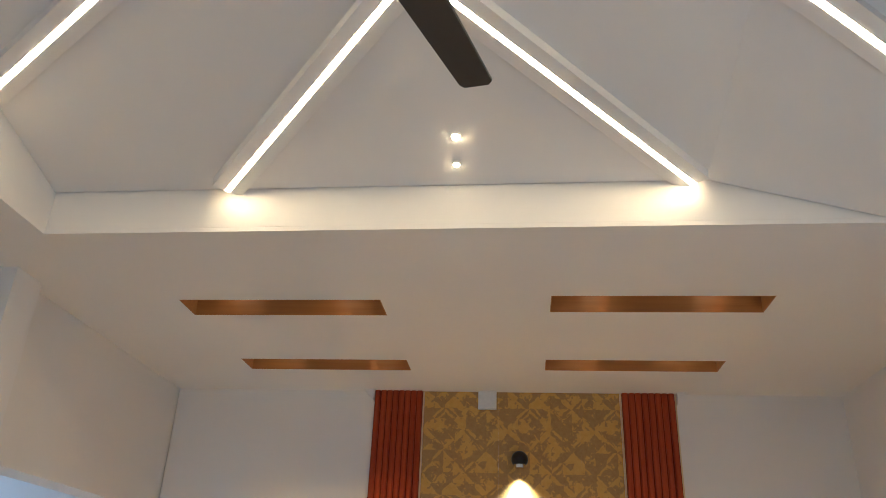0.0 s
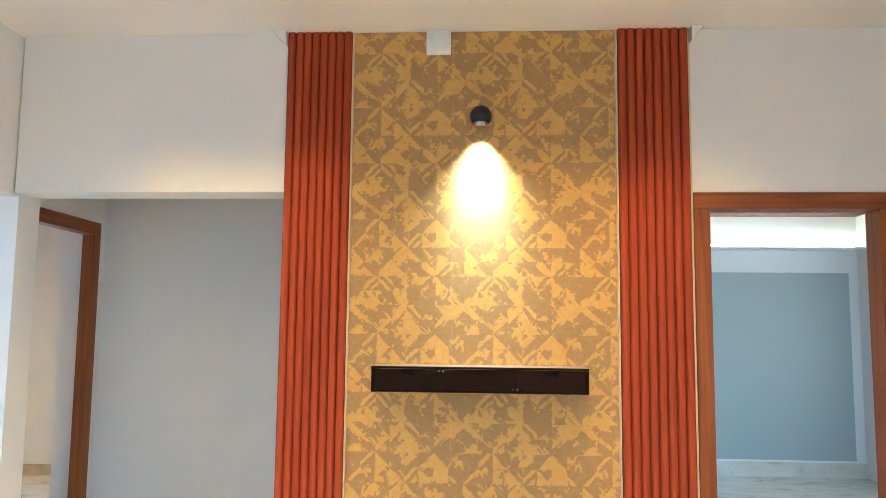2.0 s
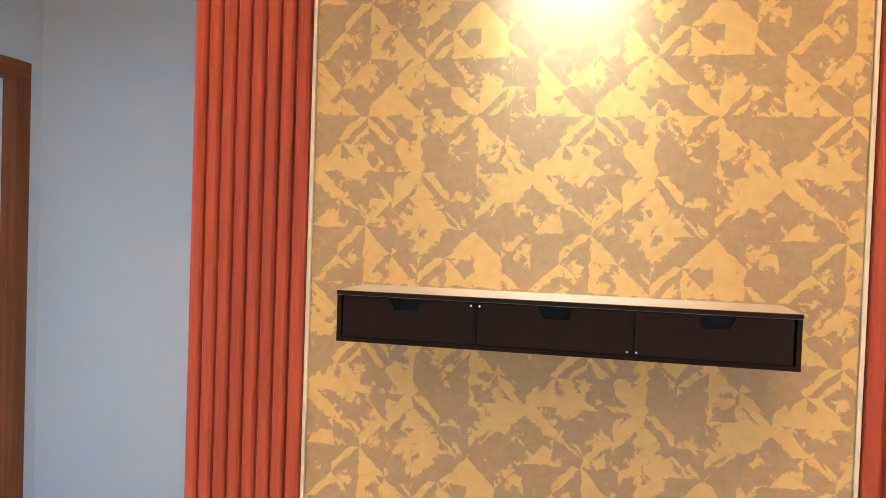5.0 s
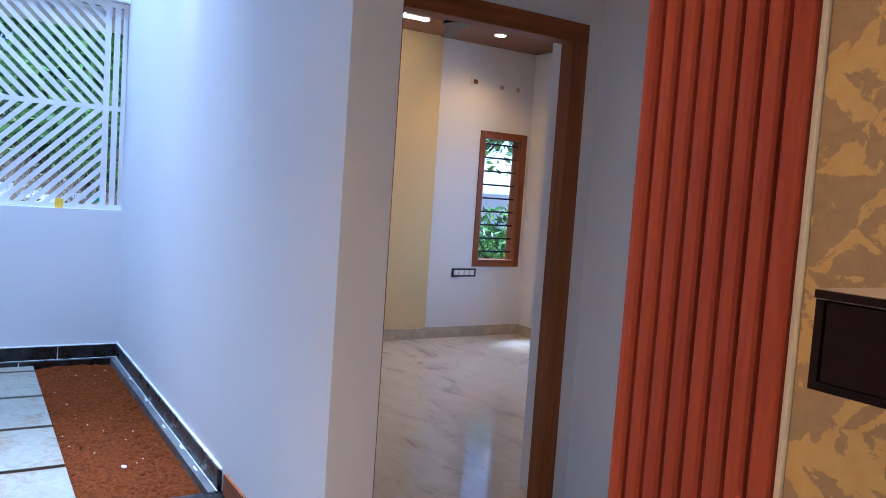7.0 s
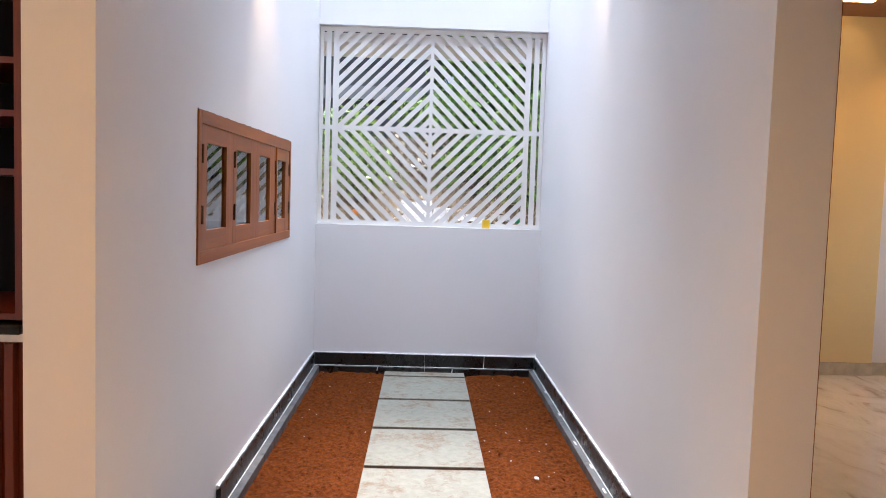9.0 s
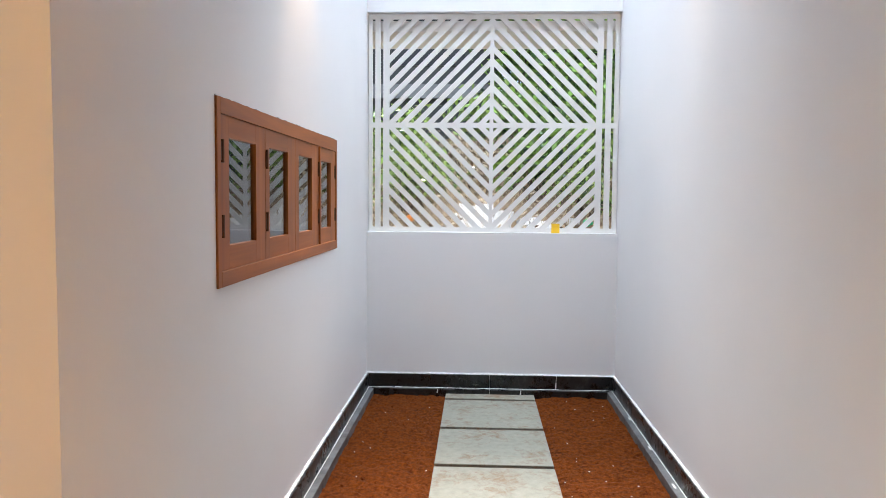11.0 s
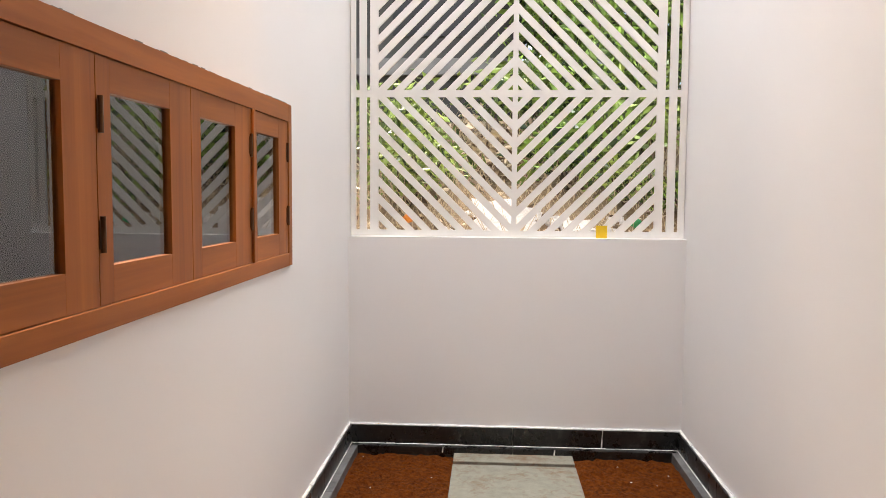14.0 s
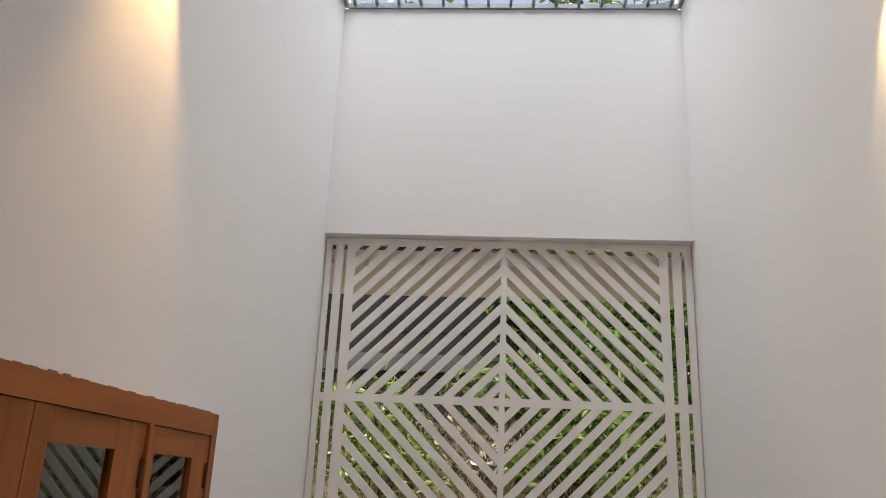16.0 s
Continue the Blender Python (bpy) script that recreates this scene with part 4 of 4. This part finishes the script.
# raised ceiling: first row is reflected glow built as a lens, second the spot
for x, y, r in ((-0.453, 3.197, 0.017), (-0.460, 3.336, 0.013)):
    z = vault(x, y) - 0.03
    sp = thing("ceiling_spot_glow", (x, y, z), "small round warm mark of the ceiling spot and its reflected glow", "ceiling light", "spots in the raised ceiling")
    bm = bmesh.new()
    bmesh.ops.create_uvsphere(bm, u_segments=20, v_segments=12, radius=r, matrix=Matrix.Translation((x, y, z - 0.004)) @ Matrix.Diagonal((1, 1, 0.7, 1)))
    part("lens", bm, LED, sp, "glowing warm dome", smooth=True)
    bm = bmesh.new()
    rod(bm, (x, y, z - 0.004), (x, y, z + 0.006), r * 1.15, r * 1.2)
    part("ring", bm, PLASTIC, sp)

# ---- bedroom ----


def barred_window(name, axis, lo, hi, wall0, wall1, z0, z1, bars, label):
    def b(a0, a1, d0, d1, c0, c1):
        return (a0, a1, d0, d1, c0, c1) if axis == "x" else (d0, d1, a0, a1, c0, c1)
    mid = (wall0 + wall1) / 2
    base = ((lo + hi) / 2, mid, z0) if axis == "x" else (mid, (lo + hi) / 2, z0)
    w = thing(name, base, label, "window", kind="structure")
    e = 0.065
    part("frame_stile", boxes(b(lo, lo + e, wall0, wall1, z0, z1), bevel=0.003), TEAK, w)
    part("frame_stile", boxes(b(hi - e, hi, wall0, wall1, z0, z1), bevel=0.003), TEAK, w)
    part("frame_rail", boxes(b(lo + e, hi - e, wall0, wall1, z0, z0 + e), bevel=0.003), TEAK_Y, w)
    part("frame_rail", boxes(b(lo + e, hi - e, wall0, wall1, z1 - e, z1), bevel=0.003), TEAK_Y, w)
    for i in range(bars):
        z = z0 + e + (i + 0.6) * (z1 - z0 - 2 * e) / bars
        part("bar", boxes(b(lo + e, hi - e, mid - 0.006, mid + 0.006, z - 0.008, z + 0.008)), BLACK, w, "black square bar")
    return w


barred_window("window_1", "y", 9.0, 9.56, -6.50, -6.352, 0.685, 2.00, 9, "narrow teak window with black horizontal bars")
barred_window("window_2", "x", -5.94, -4.82, 9.608, 9.74, 0.66, 2.00, 10, "teak window with black horizontal bars")
sw = thing("switch_board", (-6.36, 8.92, 0.62), "white switch plate in a black frame below the window", "switch")
part("plate", boxes((-6.3595, -6.350, 8.775, 9.05, 0.585, 0.665), bevel=0.003), BLACK, sw)
for i in range(4):
    part("rocker", boxes((-6.351, -6.345, 8.795 + i * 0.06, 8.848 + i * 0.06, 0.60, 0.65), bevel=0.002), PLASTIC, sw)
ac = thing("socket_box", (-6.36, 8.89, 2.44), "open white wall box with a dark centre", "socket")
part("rim", boxes((-6.3595, -6.350, 8.845, 8.935, 2.40, 2.485), bevel=0.003), PLASTIC, ac)
part("cover", boxes((-6.3505, -6.345, 8.87, 8.915, 2.425, 2.465)), TEAK, ac)
for y in (9.21, 9.40):
    bm = bmesh.new()
    rod(bm, (-6.3595, y, 2.43), (-6.352, y, 2.43), 0.022)
    single("blanking_disc", bm, SKIRT, "small round blanking disc on the bedroom wall", "cover", "blanking discs", base=(-6.36, y, 2.43))
for x, y in ((-5.85, 8.79), (-5.85, 7.2)):
    dl = thing("downlight", (x, y, 2.80), "small warm round ceiling downlight", "ceiling light", "bedroom downlights")
    bm = bmesh.new()
    rod(bm, (x, y, 2.785), (x, y, 2.7995), 0.045)
    part("lens", bm, BULB, dl)
    bm = bmesh.new()
    rod(bm, (x, y, 2.790), (x, y, 2.7998), 0.060)
    part("ring", bm, PLASTIC, dl)
single("bedroom_light_strip", boxes((-5.88, -5.84, 7.55, 8.05, 2.788, 2.7995)), LED, "glowing light strip in the wooden ceiling panel", "light strip")
bf = thing("bedroom_fan", (-5.07, 7.85, 2.6), "dark ceiling fan in the bedroom", "ceiling fan")
bm = bmesh.new()
rod(bm, (-5.07, 7.85, 2.60), (-5.07, 7.85, 2.68), 0.11, 0.08, 24)
part("motor", bm, BLACK, bf)
bm = bmesh.new()
rod(bm, (-5.07, 7.85, 2.68), (-5.07, 7.85, 2.7995), 0.014)
part("down_rod", bm, BLACK, bf)
for k in range(3):
    bm = bmesh.new()
    prism(bm, [(0.1, -0.05), (0.58, -0.06), (0.6, 0), (0.58, 0.06), (0.1, 0.05)], "z", -0.004, 0.004)
    bmesh.ops.transform(bm, verts=bm.verts, matrix=Matrix.Translation((-5.07, 7.85, 2.63)) @ Matrix.Rotation(0.6 + k * 2.094, 4, "Z"))
    part("blade", bm, BLACK, bf)

# ---- kitchen seen through the hatch ----
kc = thing("kitchen_counter", (-4.4, 1.65, 0), "pale kitchen counter with a dark slab", "counter")
part("body", boxes((-6.9, -3.1, 1.36, 1.9, 0, 0.86)), SKIRT, kc)
part("slab", boxes((-6.9, -3.1, 1.36, 1.95, 0.86, 0.90)), GRANITE, kc)
uc = thing("kitchen_wall_cabinet", (-4.4, 1.5, 1.5), "pale kitchen wall cabinets", "cabinet")
part("body", boxes((-6.9, -3.1, 1.36, 1.68, 1.45, 2.1)), SKIRT, uc)

# ---- outside ----
bm = bmesh.new()
box(bm, -300, 300, -300, 300, -0.8, -0.32)
structure("ground", bm, LITTER, "bare brown ground round the house", "ground")


def fade(y):
    """The bank runs out to level ground north of the bedroom window."""
    return 1.0 - 0.93 * min(1.0, max(0.0, (y - 8.2) / 2.4))


bm = bmesh.new()
nx, ny = 60, 150
verts = []
for i in range(nx + 1):
    for j in range(ny + 1):
        x, y = -7.5 - 14 * (i / nx) ** 1.3, -6 + 26 * j / ny
        d = -7.5 - x
        z = (0.85 + 0.34 * min(d, 5.5)) * fade(y) + 0.10 * noise.noise(Vector((x, y, 0)) * 1.1) + 0.05 * noise.noise(Vector((x, y, 3)) * 4)
        verts.append(bm.verts.new((x, y, z if i else -0.2)))
for i in range(nx):
    for j in range(ny):
        k = i * (ny + 1) + j
        bm.faces.new((verts[k], verts[k + ny + 1], verts[k + ny + 2], verts[k + 1]))
bmesh.ops.recalc_face_normals(bm, faces=bm.faces)
structure("bank", bm, LITTER, "sloping bank strewn with dry leaves behind the house", "ground")


def bank_z(x, y=5.0):
    return (0.85 + 0.34 * min(-7.5 - x, 5.5)) * fade(y)


def leaves(bm, centre, spread, n, size, up=0.3):
    c = Vector(centre)
    for _ in range(n):
        p = Vector([random.gauss(0, 0.45) * s for s in spread]) + c
        d = Vector((random.uniform(-1, 1), random.uniform(-1, 1), random.uniform(-0.5, 0.8) + up)).normalized()
        side = d.cross(Vector((random.uniform(-1, 1), random.uniform(-1, 1), 0.3))).normalized()
        s = size * random.uniform(0.5, 1.4)
        a, b = p - d * s, p + d * s
        m = side * s * 0.38
        fold = d.cross(side) * s * 0.12
        v = [bm.verts.new(q) for q in (a, p + m + fold, b, p - m + fold)]
        bm.faces.new(v)
    return bm


def shrub(x, y, z, r, h, n, size, material, label):
    s = thing("shrub", (x, y, z), label, "shrub")
    for _ in range(6):
        a = random.uniform(0, 6.28)
        bm = bmesh.new()
        rod(bm, (x, y, z - 0.1), (x + r * 0.6 * math.cos(a), y + r * 0.6 * math.sin(a), z + h * random.uniform(0.6, 1.0)), 0.012, 0.004, 6)
        part("stem", bm, BARK, s)
    bm = bmesh.new()
    for _ in range(9):
        a, q = random.uniform(0, 6.28), random.uniform(0.1, 0.8) * r
        leaves(bm, (x + q * math.cos(a), y + q * math.sin(a), z + h * random.uniform(0.3, 1.0)), (r * 0.5, r * 0.5, h * 0.35), n // 5, size * 0.78)
    part("foliage", bm, material, s)


def tree(x, y, z, height, r, n, label):
    t = thing("tree", (x, y, z), label, "tree")
    bm = bmesh.new()
    rod(bm, (x, y, z - 0.2), (x + 0.1, y, z + height * 0.6), 0.16, 0.09, 10)
    tips = []
    for k in range(9):
        a = k * 2.4
        tip = (x + r * 0.7 * math.cos(a), y + r * 0.7 * math.sin(a), z + height * random.uniform(0.6, 1.0))
        rod(bm, (x + 0.05, y, z + height * random.uniform(0.3, 0.55)), tip, 0.05, 0.015, 7)
        tips.append(tip)
    part("trunk", bm, BARK, t)
    bm = bmesh.new()
    for tip in tips:
        leaves(bm, tip, (r * 0.6, r * 0.6, height * 0.16), n // 6, 0.085, 0.0)
    part("crown", bm, LEAF_G, t)


random.seed(21)
for x, y, r, h, n, size, mat, lab in (
        (-8.7, 4.2, 0.5, 0.5, 420, 0.06, LEAF_Y, "low yellow-green shrub on the bank"),
        (-8.9, 5.5, 0.5, 0.6, 420, 0.07, LEAF_G, "low green shrub on the bank"),
        (-9.3, 4.8, 0.5, 0.5, 400, 0.06, LEAF_D, "dry brown shrub on the bank"),
        (-9.9, 6.2, 0.8, 1.0, 700, 0.08, LEAF_G, "leafy green shrub on the bank"),
        (-10.2, 5.0, 0.7, 0.7, 600, 0.07, LEAF_Y, "yellow-green shrub on the bank"),
        (-9.8, 3.4, 0.7, 0.6, 500, 0.07, LEAF_Y, "yellow-green shrub on the bank"),
        (-11.2, 6.8, 1.0, 1.5, 900, 0.09, LEAF_G, "tall green shrub on the bank"),
        (-11.8, 5.4, 1.0, 1.2, 900, 0.09, LEAF_G, "tall green shrub on the bank"),
        (-12.8, 4.2, 1.2, 1.6, 900, 0.10, LEAF_G, "tall green shrub on the bank"),
        (-9.6, 7.4, 0.9, 2.4, 1300, 0.08, LEAF_G, "tall leafy green bush on the bank"),
        (-10.2, 6.1, 0.9, 2.6, 1400, 0.08, LEAF_G, "tall leafy green bush on the bank"),
        (-9.9, 8.6, 1.0, 2.8, 1300, 0.09, LEAF_G, "tall leafy green bush on the bank"),
        (-8.5, 4.1, 0.4, 0.40, 340, 0.05, LEAF_Y, "low yellow-green weeds on the bank"),
        (-8.5, 5.9, 0.4, 0.4, 340, 0.05, LEAF_Y, "low yellow-green weeds on the bank"),
        (-9.2, 4.0, 0.5, 0.7, 460, 0.06, LEAF_Y, "yellow-green weeds on the bank"),
        (-9.0, 5.9, 0.5, 0.8, 480, 0.07, LEAF_Y, "yellow-green weeds on the bank"),
        (-9.7, 5.5, 0.6, 0.9, 520, 0.07, LEAF_G, "leafy green shrub on the bank"),
        (-11.0, 5.9, 1.0, 3.2, 1500, 0.10, LEAF_G, "tall leafy green bush on the bank"),
        (-10.8, 7.6, 1.0, 3.6, 1500, 0.10, LEAF_G, "tall leafy green bush on the bank"),
        (-10.9, 5.35, 0.7, 2.9, 1300, 0.10, LEAF_G, "tall leafy green bush on the bank"),
        (-8.6, 10.9, 0.6, 0.7, 500, 0.09, LEAF_G, "green shrub outside the bedroom window"),
        (-9.6, 11.6, 0.7, 0.9, 500, 0.09, LEAF_G, "green shrub outside the bedroom window"),
        (-8.3, 6.3, 0.4, 0.4, 300, 0.06, LEAF_G, "low green shrub by the wall"),
        (-7.0, 13.0, 1.0, 1.6, 800, 0.10, LEAF_G, "green shrub outside the bedroom")):
    shrub(x, y, bank_z(x, y) if x < -7.5 else -0.32, r, h, n, size, mat, lab)
for x, y, h, r, n in ((-12.4, 5.9, 4.0, 1.9, 3200), (-12.0, 8.0, 4.0, 1.9, 3000), (-13.5, 6.8, 5.0, 2.2, 2600), (-14.5, 3.4, 5.5, 2.4, 2600), (-12.8, 9.6, 5.0, 2.0, 2200), (-8.0, 15.5, 5.0, 2.4, 2200), (-13.0, 0.0, 6.0, 2.5, 2200), (-14.2, 15.6, 5.0, 2.2, 1700), (-12.2, 12.4, 3.3, 1.4, 1100)):
    tree(x, y, bank_z(x, y) if x < -7.5 else -0.32, h, r, n, "broad green tree behind the house")
bm = bmesh.new()
for _ in range(5200):
    x, y = -7.65 - 5.5 * random.random() ** 1.2, random.uniform(1.5, 9)
    leaves(bm, (x, y, bank_z(x, y) + 0.05 + 0.08 * random.random()), (0.05, 0.05, 0.02), 1, 0.036, 0.0)
single("dry_leaf_litter", bm, LEAF_D, "dry brown leaves strewn over the bank", "leaves", kind="stuff")
for x, y, sx, sy, sz, r, tilt in ((-8.02, 4.84, 0.02, 0.15, 0.17, 0.10, -0.75), (-8.00, 5.07, 0.03, 0.08, 0.12, -0.3, -0.6), (-8.00, 4.50, 0.02, 0.05, 0.03, 0.3, -0.8), (-8.05, 5.42, 0.03, 0.10, 0.05, 0.2, -0.8), (-8.3, 4.62, 0.03, 0.04, 0.03, 0.5, 0.4), (-7.92, 4.30, 0.05, 0.09, 0.02, 0.2, -0.3), (-7.95, 4.68, 0.05, 0.11, 0.025, -0.2, -0.4), (-7.94, 5.22, 0.06, 0.12, 0.02, 0.1, -0.3), (-7.97, 5.60, 0.05, 0.10, 0.03, -0.1, -0.5), (-8.15, 5.30, 0.04, 0.08, 0.04, 0.4, -0.6), (-8.2, 5.72, 0.04, 0.06, 0.03, 0.0, -0.5)):
    bm = bmesh.new()
    bmesh.ops.create_cube(bm, size=2.0)
    bmesh.ops.subdivide_edges(bm, edges=bm.edges[:], cuts=2, use_grid_fill=True)
    for v in bm.verts:
        v.co *= random.uniform(0.86, 1.1)
    bmesh.ops.transform(bm, verts=bm.verts, matrix=Matrix.Translation((x, y, bank_z(x) + sz * 0.6 - 0.005)) @ Matrix.Rotation(r, 4, "Z") @ Matrix.Rotation(tilt, 4, "Y") @ Matrix.Diagonal((sx, sy, sz, 1)))
    single("white_stone", bm, CAULK, "broken white tile offcut lying on the bank", "stone", "white offcuts on the bank", base=(x, y, bank_z(x)))
for x, y, z, mat, lab in ((-8.02, 4.22, 0.10, ORANGE, "crumpled orange plastic scrap on the bank"), (-8.02, 5.84, 0.08, GREENP, "crumpled green plastic scrap on the bank")):
    bm = bmesh.new()
    bmesh.ops.create_icosphere(bm, subdivisions=2, radius=1.0)
    for v in bm.verts:
        v.co *= random.uniform(0.7, 1.2)
    bmesh.ops.transform(bm, verts=bm.verts, matrix=Matrix.Translation((x, y, bank_z(x) + z)) @ Matrix.Diagonal((0.03, 0.05, 0.035, 1)))
    single("plastic_scrap", bm, mat, lab, "litter", base=(x, y, bank_z(x)))
random.seed(33)
bm = bmesh.new()
for _ in range(700):
    x, y = -7.8 - 2.7 * random.random() ** 1.4, random.uniform(2.8, 7.2)
    a, l = random.uniform(0, 6.28), random.uniform(0.15, 0.5)
    rod(bm, (x, y, bank_z(x) - 0.02), (x + 0.3 * l * math.cos(a), y + 0.6 * l * math.sin(a), bank_z(x) + l), 0.003, 0.0012, 4, False)
single("dry_stalks", bm, STALK, "dry beige stalks standing on the bank", "stalks", kind="stuff")
nb = thing("neighbour_house", (-11.5, 2.0, 1.5), "plain grey cement house half hidden behind the bank", "house")
part("wall", boxes((-13.2, -11.2, -0.5, 5.1, 1.4, 4.6)), ROUGH_GREY, nb)
part("roof", boxes((-13.4, -10.9, -0.7, 5.35, 4.6, 4.75)), ROUGH_GREY, nb)
for y0 in (0.6, 2.2, 3.7):
    part("window", boxes((-11.21, -11.17, y0, y0 + 0.95, 3.05, 4.05)), BLACK, nb, "dark window opening")
    part("window_ledge", boxes((-11.2, -10.85, y0 - 0.2, y0 + 1.15, 4.12, 4.20)), PALE_CEMENT, nb, "pale cement window ledge")
part("band", boxes((-11.2, -11.12, -0.5, 5.1, 2.62, 2.80)), PALE_CEMENT, nb, "pale cement band")
structure("compound_wall", boxes((-17.2, -17.0, 10.5, 26.0, -0.32, 1.45)), WALL, "low white compound wall beyond the bedroom window")
structure("sunshade", boxes((-7.75, -7.05, 3.3, 6.5, 2.60, 2.68)), WALL, "white concrete sunshade over the screen", "sunshade")
